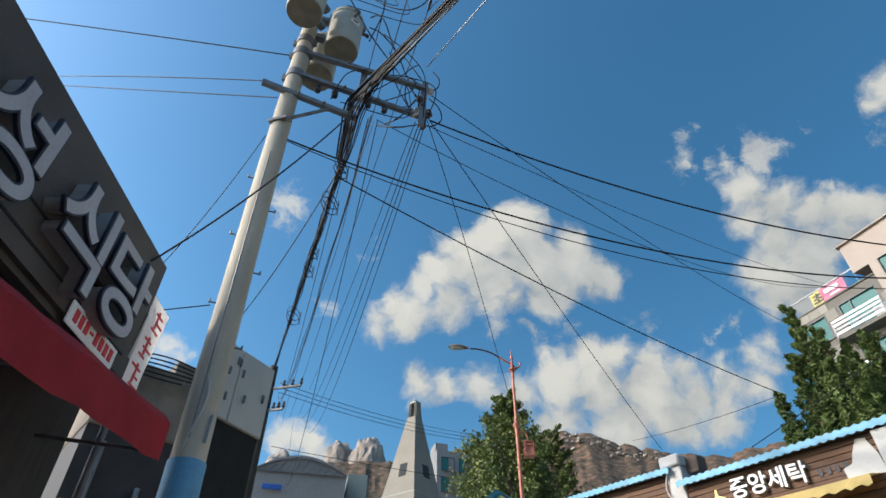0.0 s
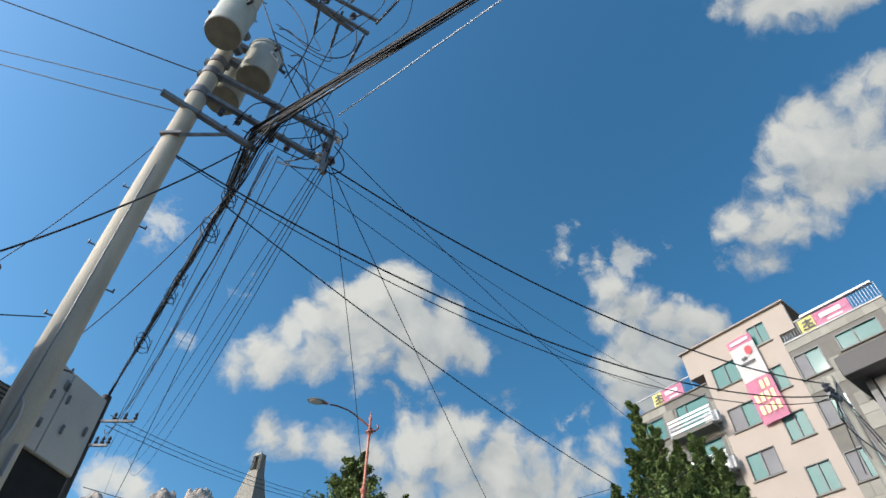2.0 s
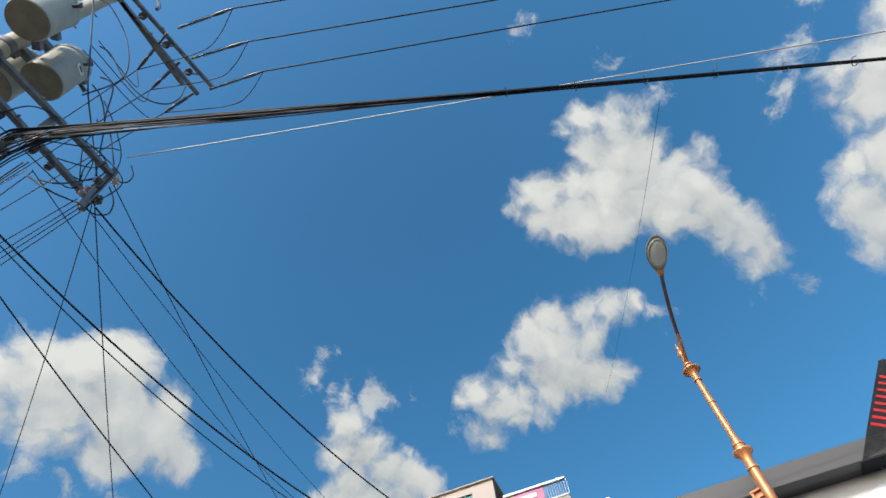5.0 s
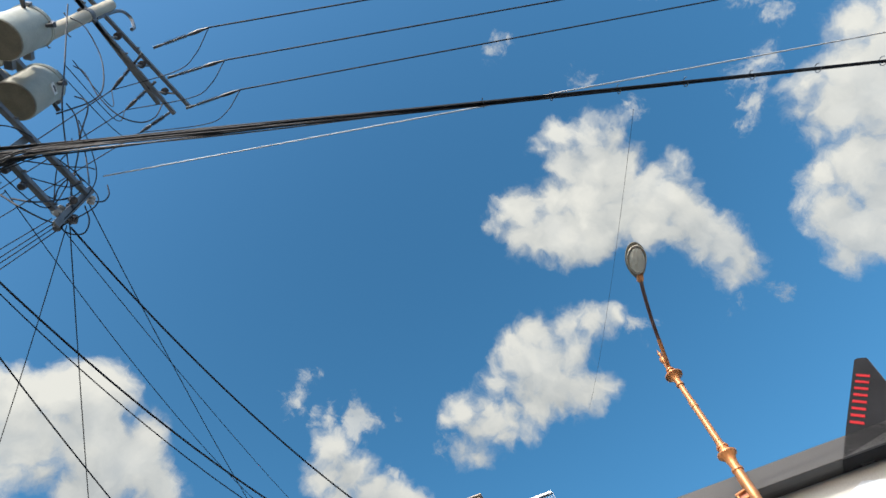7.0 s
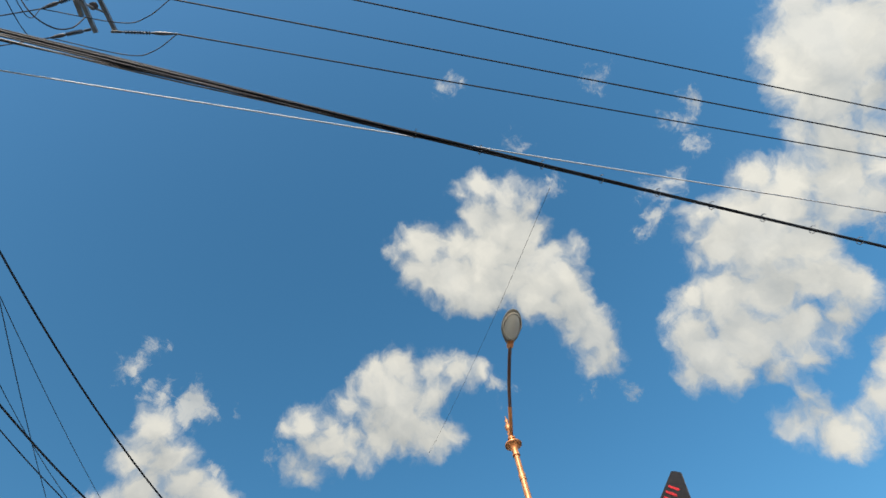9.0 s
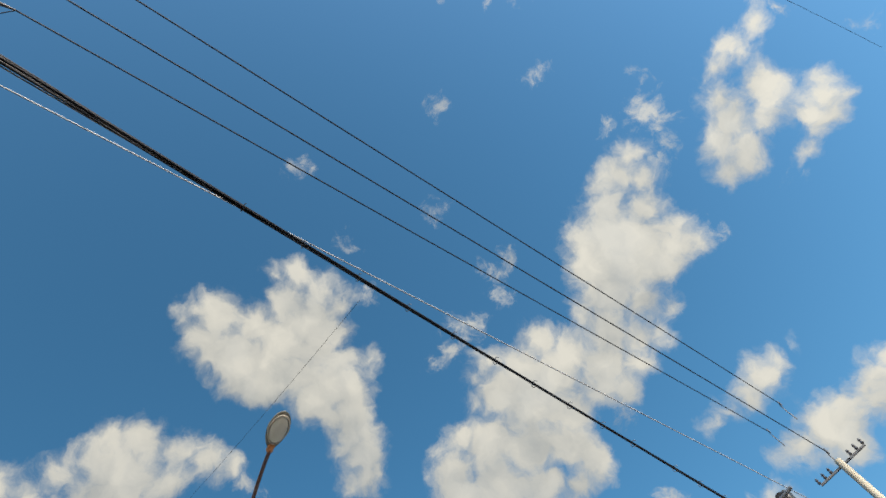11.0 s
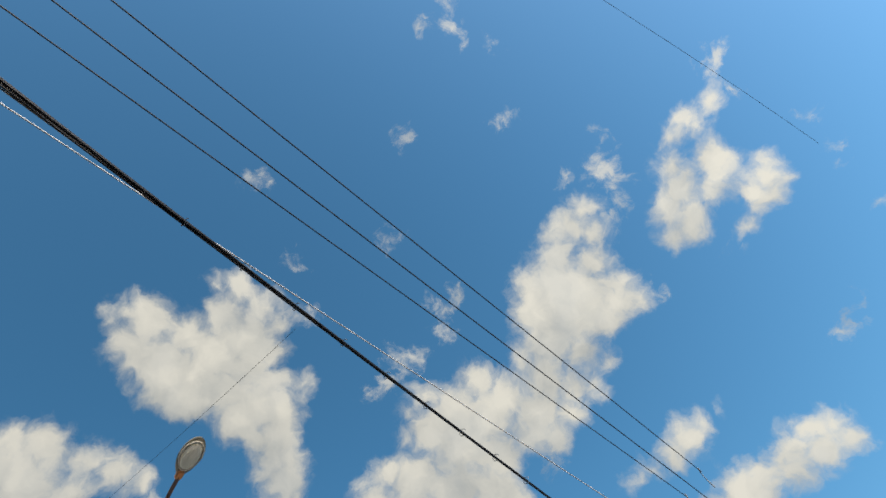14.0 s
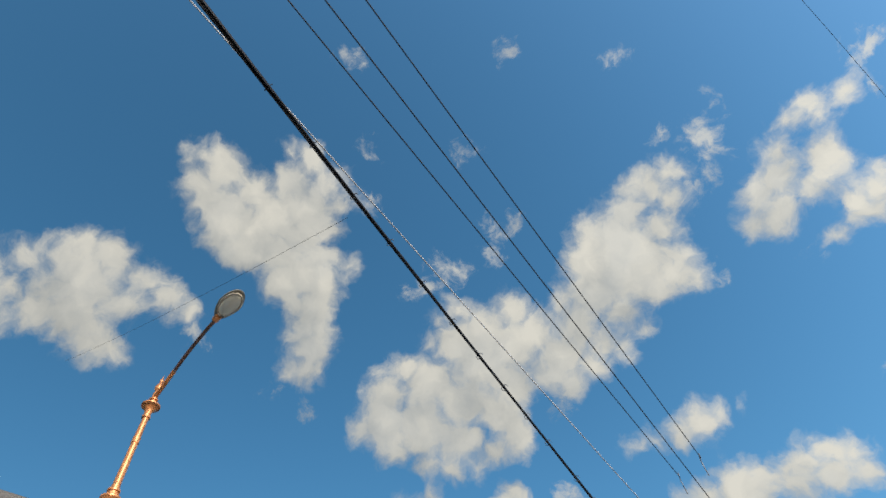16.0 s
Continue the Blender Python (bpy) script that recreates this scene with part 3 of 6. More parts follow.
def utility_pole():
    t = thing("utility_pole", pose(PX, PY, 0), "tall tapered concrete utility pole with a blue painted foot", "utility pole")
    base = Vector((PX, PY, 0))
    part("shaft", tube(B(), [(pole_lean(14.6 * k / 30), 0, 14.6 * k / 30) for k in range(31)], lambda u: pole_radius(14.6 * u), 28), CONCRETE, t)
    part("cap", turned(B(), [(0.085, 14.6), (0.09, 14.63), (0.05, 14.68)]), GALV, t)
    part("painted_foot", tube(B(), [(pole_lean(3.24 * k / 8), 0, 3.24 * k / 8) for k in range(9)], lambda u: 0.166 - 0.012 * u, 28), BLUE_PAINT, t, "blue painted foot of the pole")
    part("seam_strip", tube(B(), [(pole_lean(z) + 0.02, -pole_radius(z), z) for z in (3.4, 4.3, 5.2, 6.1, 7.0)], 0.006), GALV, t, "pale earth wire strip")
    part("notice", box(B(), (0.195, -0.072, 3.5), (0.012, 0.09, 0.24), Matrix.Rotation(radians(55), 3, "Z")), OLD_WHITE, t, "torn paper notices pasted on")
    part("torn_tape", tube(B(), smooth_path([(0.06, -0.128, 4.0), (0.12, -0.133, 3.9), (0.14, -0.134, 3.72), (0.10, -0.137, 3.5), (0.06, -0.13, 3.3)]), 0.012), OLD_WHITE, t, "torn strip of tape")
    for k, z in enumerate((3.9, 4.35, 4.8, 5.25, 5.7, 6.15, 6.6, 11.5, 11.9, 12.3, 12.7)):
        a = radians(20 if k % 2 else 200)
        d = Vector((math.cos(a), math.sin(a), 0))
        r, c = pole_radius(z), Vector((pole_lean(z), 0, z))
        b = bar(B(), c + d * (r - 0.03), c + d * (r + 0.07), 0.009, seg=6)
        bar(b, c + d * (r + 0.065) - Vector((0, 0, 0.01)), c + d * (r + 0.065) + Vector((0, 0, 0.035)), 0.009, seg=6)
        part("step_bolt", b, OLD_STEEL, t)
    for z in (Z1, Z2, Z1 + 0.35, ZH - 0.1):
        r = pole_radius(z)
        b = turned(B(), [(r, -0.075), (r + 0.014, -0.075), (r + 0.014, 0.075), (r, 0.075)], (0, 0, z))
        for s in (-1, 1):
            box(b, (s * (r + 0.03), 0, z), (0.05, 0.05, 0.13))
        part("band_clamp", b, OLD_STEEL, t)

    def arm(name, a, b2, label="galvanised steel cross arm"):
        m = B()
        a, b2 = Vector(a) - base, Vector(b2) - base
        beam(m, a, b2, 0.072, 0.072)
        ob = part(name, m, GALV, t, label)
        for k in range(3):
            p = a.lerp(b2, 0.35 + 0.27 * k)
            part("bolt", bar(B(), p + Vector((0.06, -0.06, 0)), p + Vector((-0.02, 0.02, 0)), 0.016, seg=6), OLD_STEEL, ob)

    off = Vector((0.08, -0.17, 0))
    arm("cross_arm", A3L, A3R)
    arm("cross_arm", Vector((PX, PY, Z2)) + off * 0.4, A2R)
    arm("cross_arm", Vector((PX, PY, Z1)) + off * 0.4, A1R)
    part("end_plate", beam(B(), A2R - base + Vector((0, 0, -0.2)), A1R - base + Vector((0, 0, 0.15)), 0.1, 0.03), GALV, t)
    part("tie_plate", beam(B(), A2R.lerp(Vector((PX, PY, Z2)), 0.5) - base + Vector((0, 0, -0.1)), A1R.lerp(Vector((PX, PY, Z1)), 0.5) - base + Vector((0, 0, 0.12)), 0.09, 0.03), GALV, t)
    part("brace", beam(B(), (0.1, -0.14, Z3 - 0.65), A3L.lerp(A3R, 0.72) - base, 0.035, 0.035), OLD_STEEL, t)
    part("brace", beam(B(), (-0.12, -0.1, Z3 - 0.65), (0.12, -0.15, Z3 - 0.62), 0.05, 0.05), OLD_STEEL, t)
    for h, zz in ((HA, ZH), (HB, ZH), (HC, ZH + 0.5)):
        d = h - Vector((PX, PY, zz))
        d.z = 0
        arm("high_arm", h, h - d * 1.8, "upper galvanised cross arm")
    for k in (0.25, 0.55, 0.85):
        p = HA.lerp(Vector((PX, PY, ZH)), 1 - k) - base
        q = HC.lerp(Vector((PX, PY, ZH + 0.5)), 1 - k) - base
        part("strap", beam(B(), p, q, 0.03, 0.03), OLD_STEEL, t)
        b = turned(B(), [(0.03, 0), (0.07, 0.02), (0.035, 0.05), (0.07, 0.08), (0.035, 0.11), (0.06, 0.14), (0.02, 0.2)], q.lerp(p, 0.5) + Vector((0, 0, 0.02)), 10)
        part("pin_insulator", b, CERAMIC, t)
    part("conduit", tube(B(), smooth_path([(0.1, 0.02, 13.6), (0.14, 0.05, 14.7), (0.3, 0.1, 15.0), (0.5, 0.15, 14.8), (0.52, 0.16, 14.6)]), 0.035, 8), GALV, t)
    # insulators and clamps at the low-voltage arm ends
    rng = random.Random(4)
    for k in range(9):
        p = A2R.lerp(A1R, rng.uniform(-0.35, 1.15)) - base + Vector((rng.uniform(-0.12, 0.12), rng.uniform(-0.12, 0.12), 0))
        b = turned(B(), [(0.02, -0.06), (0.05, -0.05), (0.055, -0.015), (0.035, 0), (0.055, 0.015), (0.05, 0.05), (0.02, 0.06)], (0, 0, 0), 10)
        part("spool_insulator", moved(b, Matrix.Translation(p) @ pose(0, 0, 0, rng.uniform(-40, 40), rng.uniform(-40, 40), 0)), CERAMIC if k % 3 else PORCELAIN, t)
    for k in range(5):
        p = A2R.lerp(Vector((PX, PY, Z2)), 0.3 + 0.13 * k) - base + Vector((0, 0, -0.1))
        part("spool_insulator", turned(B(), [(0.02, -0.06), (0.045, -0.05), (0.05, -0.015), (0.03, 0), (0.05, 0.015), (0.045, 0.05), (0.02, 0.06)], p, 10), CERAMIC, t)
    return t


utility_pole()


def transformer(x, y, z, turn, h=0.95, r=0.27):
    t = thing("transformer", pose(x, y, z, 0, 0, turn), "pale grey drum transformer hung on the utility pole", "transformer", "pole transformers")
    part("tank", turned(B(), [(r * 0.97, 0.02), (r, 0.05), (r, h * 0.86), (r * 1.05, h * 0.87), (r * 1.05, h * 0.91), (r, h * 0.92)], seg=32), TANK, t)
    # Disc under the tank, its bounce-lit tone painted on.
    part("base", turned(B(), [(r * 0.93, 0), (r * 0.96, 0.03)], seg=32), TANK_BASE, t, "underside of the drum with brown bounce light in its colour")
    part("lid", turned(B(), [(r * 1.06, h * 0.92), (r * 1.02, h * 0.96), (r * 0.4, h), (0.02, h * 1.01)], seg=32), TANK, t)
    for k in range(3):
        a = radians(-70 + 70 * k)
        d = Vector((math.cos(a), math.sin(a), 0))
        b = bar(B(), d * r + Vector((0, 0, h * 0.75)), d * (r + 0.12) + Vector((0, 0, h * 0.72)), 0.025, 0.035, 10)
        part("low_bushing", b, CERAMIC, t)
        part("lug", box(B(), d * (r + 0.02) + Vector((0, 0, h * 0.9)), (0.06, 0.06, 0.08)), GALV, t)
    part("high_bushing", turned(B(), [(0.05, h), (0.07, h + 0.03), (0.04, h + 0.06), (0.07, h + 0.09), (0.04, h + 0.12), (0.06, h + 0.15), (0.02, h + 0.24)], (0, 0.05, 0), 12), PORCELAIN, t)
    for u in (0.75, 0.2):
        part("bracket", box(B(), (-r - 0.06, 0, h * u), (0.16, 0.1, 0.1)), GALV, t)
    part("plate", moved(box(B(), (0, -r - 0.004, h * 0.58), (0.16, 0.01, 0.1)), pose(0, 0, 0, 0, 0, 25)), WHITE_PAINT, t, "pale rating plate")
    part("plate_bar", moved(box(B(), (0, -r - 0.011, h * 0.59), (0.09, 0.006, 0.03)), pose(0, 0, 0, 0, 0, 25)), BLACK_INK, t)


transformer(-1.625, 4.887, 9.699, 20)
transformer(-2.088, 4.266, 9.725, 240)
transformer(-2.03, 5.22, 9.48, 70)


# ---- cables ----
def hung(p0, p1, sag, n=40):
    p0, p1 = Vector(p0), Vector(p1)
    return [p0.lerp(p1, k / n) - Vector((0, 0, 4 * sag * (k / n) * (1 - k / n))) for k in range(n + 1)]


def cable(p0, p1, sag, r=0.012, label="thin black overhead cable", mat=RUBBER, n=40, name="overhead_cable"):
    return single(name, tube(B(), hung(p0, p1, sag, n), r), mat, label, "cable", "overhead cables")


def insulator_string(p0, p1, label="dark ribbed insulator string with a wire clamp"):
    """Ribbed rod from the arm to the wire."""
    p0, p1 = Vector(p0), Vector(p1)
    t = thing("insulator_string", Matrix.Translation(p0), label, "insulator", "insulator strings")
    d = p1 - p0
    m = d.to_track_quat("Z", "Y").to_matrix().to_4x4()
    L = d.length
    prof = [(0.014, 0)]
    for k in range(9):
        z = L * (0.2 + 0.045 * k)
        prof += [(0.018, z), (0.042, z + L * 0.012), (0.018, z + L * 0.03)]
    prof += [(0.014, L * 0.64)]
    part("ribbed_rod", moved(turned(B(), prof, seg=10), m), CERAMIC, t)
    part("shackle", moved(box(B(), (0, 0, L * 0.07), (0.05, 0.02, L * 0.16), bevel=0.006), m), GALV, t)
    c = turned(B(), [(0.02, L * 0.62), (0.034, L * 0.68), (0.036, L * 0.8), (0.022, L * 0.92), (0.015, L)], seg=10)
    part("clamp", moved(c, m), CERAMIC, t)


WIRE_ENDS = [(0.594, 4.163, 13.514), (0.056, 3.88, 13.527), (-0.494, 3.586, 13.61)]
FAR_ENDS = [(15.374, -14.775, 13.698), (14.276, -14.8, 11.564), (13.926, -14.681, 13.487)]
insulator_string((0.023, 5.158, 13.5), WIRE_ENDS[0])
insulator_string((-0.553, 4.86, 13.5), WIRE_ENDS[1])
insulator_string((-1.039, 4.572, 13.6), WIRE_ENDS[2])
cable((0.594, 4.163, 13.514), (15.374, -14.775, 13.698), 0.006, 0.0145, "bare high-voltage line over the street")
cable((0.056, 3.88, 13.527), (14.276, -14.8, 11.564), 0.003, 0.0145, "bare high-voltage line over the street")
cable((-0.494, 3.586, 13.61), (13.926, -14.681, 13.487), 0.01, 0.0145, "bare high-voltage line over the street")
WEST = [(-0.385, 6.176, 13.5), (-0.822, 5.939, 13.5), (-1.199, 5.749, 13.5)]
insulator_string((-0.172, 5.449, 13.5), WEST[0])
insulator_string((-0.685, 5.078, 13.5), WEST[1])
insulator_string((-1.128, 4.761, 13.5), WEST[2])
cable((-0.385, 6.176, 13.5), (-11.902, 43.397, 20.952), -0.2, 0.011, "high-voltage line leading up the street")
cable((-0.822, 5.939, 13.5), (-12.393, 43.26, 20.884), -0.2, 0.011, "high-voltage line leading up the street")
cable((-1.199, 5.749, 13.5), (-12.879, 43.118, 20.815), 1.98, 0.011, "high-voltage line leading up the street")

# grey messenger wire
cable((-0.282, 4.994, 9.46), (16.029, -16.776, 7.416), 0.002, 0.0095, "pale twisted bare wire over the street", ALU_WIRE)


def bundle(name, p0, p1, sag, count, spread, r, label, clips=0, loose=0.3, seed=1, flare=2.6, lead=()):
    """Telephone cables lashed into one rope, fanning out at its start, where lead runs on into the next rope."""
    rng = random.Random(seed)
    t = thing(name, Matrix.Translation(p0), label, "cable", "overhead cables")
    o = Vector(p0)
    line0 = hung(p0, p1, sag, 70)
    ahead = smooth_path([*[Vector(q) for q in lead], line0[0], line0[2]], 6) if lead else []
    ahead = ahead[:max(0, len(ahead) - 7)]
    for k in range(count):
        a, b = rng.uniform(0, 6.28), rng.uniform(0.3, 1)
        ph, fr = rng.uniform(0, 6.28), rng.uniform(2, 5)
        pts = []
        for i, p in enumerate([*ahead, *line0], -len(ahead)):
            u = max(0, i) / 70
            fan = 1 + flare * max(0, 1 - u / loose) ** 1.2
            fan *= 1 + 0.5 * min(0, i) / max(1, len(ahead))
            w = spread * b * fan
            slack = 0.22 * w * math.sin(u * fr * 11 + ph) * max(0, 1 - u / loose)
            pts.append(p - o + Vector((math.cos(a + fr * u) * w * 0.5 + slack, math.cos(a + fr * u + ph) * w * 0.5, math.sin(a + fr * u * 2) * w + slack)))
        part("strand", tube(B(), pts, r * rng.uniform(0.7, 1.2)), RUBBER if k % 9 else OLD_STEEL, t)
    for k in range(clips):
        i = int(70 * (0.2 + 0.78 * k / clips))
        p = line0[i] - o
        d = (line0[i + 1] - line0[i]).normalized()
        side = d.cross(Vector((0, 0, 1))).normalized()
        pts = [p + side * math.cos(q) * spread * 1.25 + Vector((0, 0, 1)) * (math.sin(q) * spread * 1.25 + spread * 0.3) for q in [j * 0.75 for j in range(8)]]
        part("hanger_ring", tube(B(), pts, 0.006, 5), GALV, t)
    return t


bundle("cable_bundle", (-1.311, 4.963, 8.567), (18.01, -16.519, 7.593), 0.207, 20, 0.046, 0.009, "thick black rope of lashed telephone cables", clips=26, loose=0.36, lead=((-1.62, 5.9, 8.36), (-1.46, 5.35, 8.36)))
bundle("cable_bundle", (-1.268, 5.059, 8.27), (-5.131, 15.997, 10.385), 0.14, 14, 0.06, 0.0085, "tangled black rope of telephone cables leading up the street", clips=10, loose=0.9, seed=3, flare=1.5, lead=((-0.5, 4.06, 8.53), (-0.98, 4.62, 8.52)))
bundle("cable_bundle", (-1.085, 5.409, 8.771), (-7.552, 24.879, 13.798), 1.74, 3, 0.05, 0.008, "loose twisted service cables leading up the street", loose=0.95, seed=6)
cable((-1.023, 5.492, 8.771), (-10.287, 38.655, 18.829), 4.98, 0.007)
cable((-0.444, 5.505, 8.771), (-10.102, 38.703, 18.853), 0.3, 0.007)
cable((-0.393, 5.547, 8.771), (-9.944, 38.744, 19.041), 1.54, 0.007)
cable((-0.351, 5.568, 8.771), (-9.758, 38.792, 19.064), 2, 0.007)
cable((-0.307, 5.589, 8.771), (-9.571, 38.838, 19.087), 2.68, 0.007)
POLE_B = Vector((10.161, 7.525, 8.021))
cable((-0.211, 5.481, 8.771), (10.148, 7.543, 8.025), 0.76, 0.014, "thick black overhead cable")
cable((-1.985, 4.698, 7.319), (10.11, 7.594, 7.807), 1.04, 0.012, "thick black overhead cable")
cable((-1.979, 4.7, 7.288), (10.096, 7.614, 7.723), 1.18, 0.007)
cable((-0.35, 5.525, 8.771), (14.03, 16.953, 14.527), 0.3, 0.007)
cable((-1.038, 5.471, 8.771), (14.316, 16.711, 14.295), 1.12, 0.007)
cable((-0.258, 5.387, 9.34), (10.355, 14.723, 11.312), 0.26, 0.008)
cable((-1.506, 5.704, 7.713), (7.725, 12.271, 7.781), 0.2, 0.0105, "thick black overhead cable")
cable((-0.262, 5.482, 8.771), (1.711, 13.694, 8.336), -0.2, 0.007)
cable((-0.245, 5.44, 8.771), (6.501, 16.785, 8.185), 0.12, 0.008)
cable((-2.292, 4.668, 9.221), (-7.452, 5.047, 10.967), -0.02, 0.010)
cable((-2.432, 4.475, 8.27), (-6.919, 5.756, 10.275), -0.04, 0.008)
cable((-2.231, 4.586, 8.049), (-6.851, 5.836, 10.142), -0, 0.008)
cable((-1.372, 5.06, 8.27), (-2.683, 4.16, 4.881), 0.16, 0.010)
cable((-1.553, 5.795, 7.996), (-3.444, 8.315, 7.039), 0.18, 0.008)
cable((-2.263, 4.682, 7.373), (-3.16, 5.1, 5.582), 0.14, 0.005)
cable((-3.77, 6.484, 5.923), (-3.265, 6.752, 6.201), -0, 0.008)
for dz in (0, 0.22, 0.44):
    p, q = Vector((-6.998, 22.957, 13.005)), Vector((4.918, 39.697, 17.64))
    cable(p + Vector((0, 0, dz)), q + Vector((0, 0, dz)), 0.5, 0.012, "thin line between far poles")
cable((-5.692, 19.173, 9.131), (5.29, 25.456, 9.763), 0.12, 0.010)
cable((8.033, 23.674, 11.326), (8.61, 13.486, 8.342), 0.1, 0.008)
cable((6.037, 11.06, 5.98), (8.847, 9.525, 7.515), 0.02, 0.008)
cable((4.313, -0.585, 8.696), (15.007, 6.096, 14.5), 0.166, 0.003, "hair-thin wire crossing the street")
cable((-0.948, -6.083, 14.151), (2.258, -13.928, 13.034), 0.199, 0.005, "hair-thin wire high over the street")
rng = random.Random(9)
for k in range(8):
    # slack jumpers between drums, arms and the rope
    a = A1R.lerp(Vector((PX, PY, Z1)), rng.uniform(0, 0.7)) + Vector((0, 0, rng.uniform(0.0, 2.0) if k < 4 else 0.1))
    b = A2R.lerp(Vector((PX, PY, Z2)), rng.uniform(-0.05, 0.8)) + Vector((0, 0, rng.uniform(-0.3, 0)))
    mid = a.lerp(b, 0.5) + Vector((rng.uniform(-0.1, 0.55), rng.uniform(-0.3, 0.3), rng.uniform(-0.4, 0.1)))
    single("jumper_cable", tube(B(), smooth_path([a, a.lerp(mid, 0.5) + Vector((rng.uniform(0, 0.25), 0, 0.1)), mid, b], 8), 0.0085), RUBBER, "slack black jumper cable between drums and arms", "cable", "jumper cables")
for k in range(3):
    e, w = Vector(WIRE_ENDS[k]), Vector(WEST[k])
    mid = e.lerp(w, 0.5) + Vector((0.35, -0.15, -0.45))
    single("jumper_cable", tube(B(), smooth_path([e, e.lerp(mid, 0.5) + Vector((0.1, 0, -0.15)), mid, w], 8), 0.009), RUBBER, "slack jumper loop below the upper arms", "cable", "jumper cables")
    a = Vector((PX + 0.45, PY + 0.15, 11.2 + 0.3 * k))
    mid = w.lerp(a, 0.5) + Vector((0.5, 0.1, -0.4))
    single("jumper_cable", tube(B(), smooth_path([w, mid, a], 10), 0.008), RUBBER, "slack lead from the upper wires to a drum", "cable", "jumper cables")


# drop leads from the drums to the low arm's end plate
for pts in (
    ((-2.262, 4.407, 12.412), (-1.493, 4.423, 10.432), (-1.09, 4.341, 9.287), (-0.876, 5.425, 10.197), (-0.418, 5.436, 9.278)),
    ((-2.143, 4.581, 12.42), (-1.876, 4.485, 12.236), (-1.409, 4.558, 11.79), (-1.063, 4.555, 10.967), (-0.964, 4.476, 10.185), (-1.095, 4.443, 9.247)),
    ((-1.588, 4.814, 11.465), (-1.4, 4.771, 11.384), (-0.998, 4.673, 10.771), (-0.603, 4.546, 10.369), (-0.337, 4.477, 10.453), (-0.245, 4.485, 10.911), (-0.29, 4.481, 11.447)),
    ((-1.196, 4.727, 10.144), (-1.003, 4.672, 9.89), (-0.704, 4.428, 8.979), (-0.654, 5.51, 10.059), (-0.465, 5.432, 9.332)),
    ((-1.21, 4.723, 10.452), (-1.073, 4.655, 10.391), (-0.935, 4.585, 10.046), (-0.704, 4.428, 8.979), (-0.707, 5.503, 10.574), (-0.389, 5.439, 9.818)),
    ((-0.598, 5.517, 9.293), (-0.591, 5.619, 9.339), (-0.646, 5.562, 9.57), (-0.609, 5.516, 9.932), (-0.446, 5.433, 9.788)),
    ((-0.197, 5.452, 10.048), (-0.1, 5.455, 9.855), (-0.108, 5.455, 9.621), (-0.239, 5.469, 9.509), (-0.389, 5.439, 9.444)),
    ((-0.874, 4.701, 7.623), (-0.595, 4.446, 7.261), (-0.511, 5.427, 8.567), (-0.389, 5.439, 8.622)),
    ((-0.779, 4.719, 7.681), (-0.583, 4.549, 7.589), (-0.54, 5.424, 9.049), (-0.442, 5.434, 9.278)),
    ((-0.246, 5.449, 9.293), (-0.094, 5.456, 9.071), (-0.044, 5.457, 8.784), (-0.145, 5.454, 8.623), (-0.275, 5.447, 8.615), (-0.321, 5.444, 8.864)),
):
    single("jumper_cable", tube(B(), smooth_path([Vector(p) for p in pts], 7), 0.0105), RUBBER, "slack black lead from a drum to the arm end", "cable", "jumper cables")
rng = random.Random(40)
for k in range(5):
    # coils and loops left hanging on the rope
    u = (0.08, 0.16, 0.3, 0.36, 0.55)[k]
    c = Vector(A3R).lerp(Vector((-5.131, 15.997, 10.385)), u) - Vector((0, 0, 0.35 + 0.5 * u))
    r = rng.uniform(0.1, 0.2)
    pts = [c + Vector((math.cos(a) * r * 0.6, math.cos(a) * r * 0.8, math.sin(a) * r + 0.01 * j)) for j, a in enumerate([q * 0.5 for q in range(27)])]
    single("cable_coil", tube(B(), pts, 0.008), RUBBER, "small coil of spare cable hung on the rope", "cable", "cable coils")


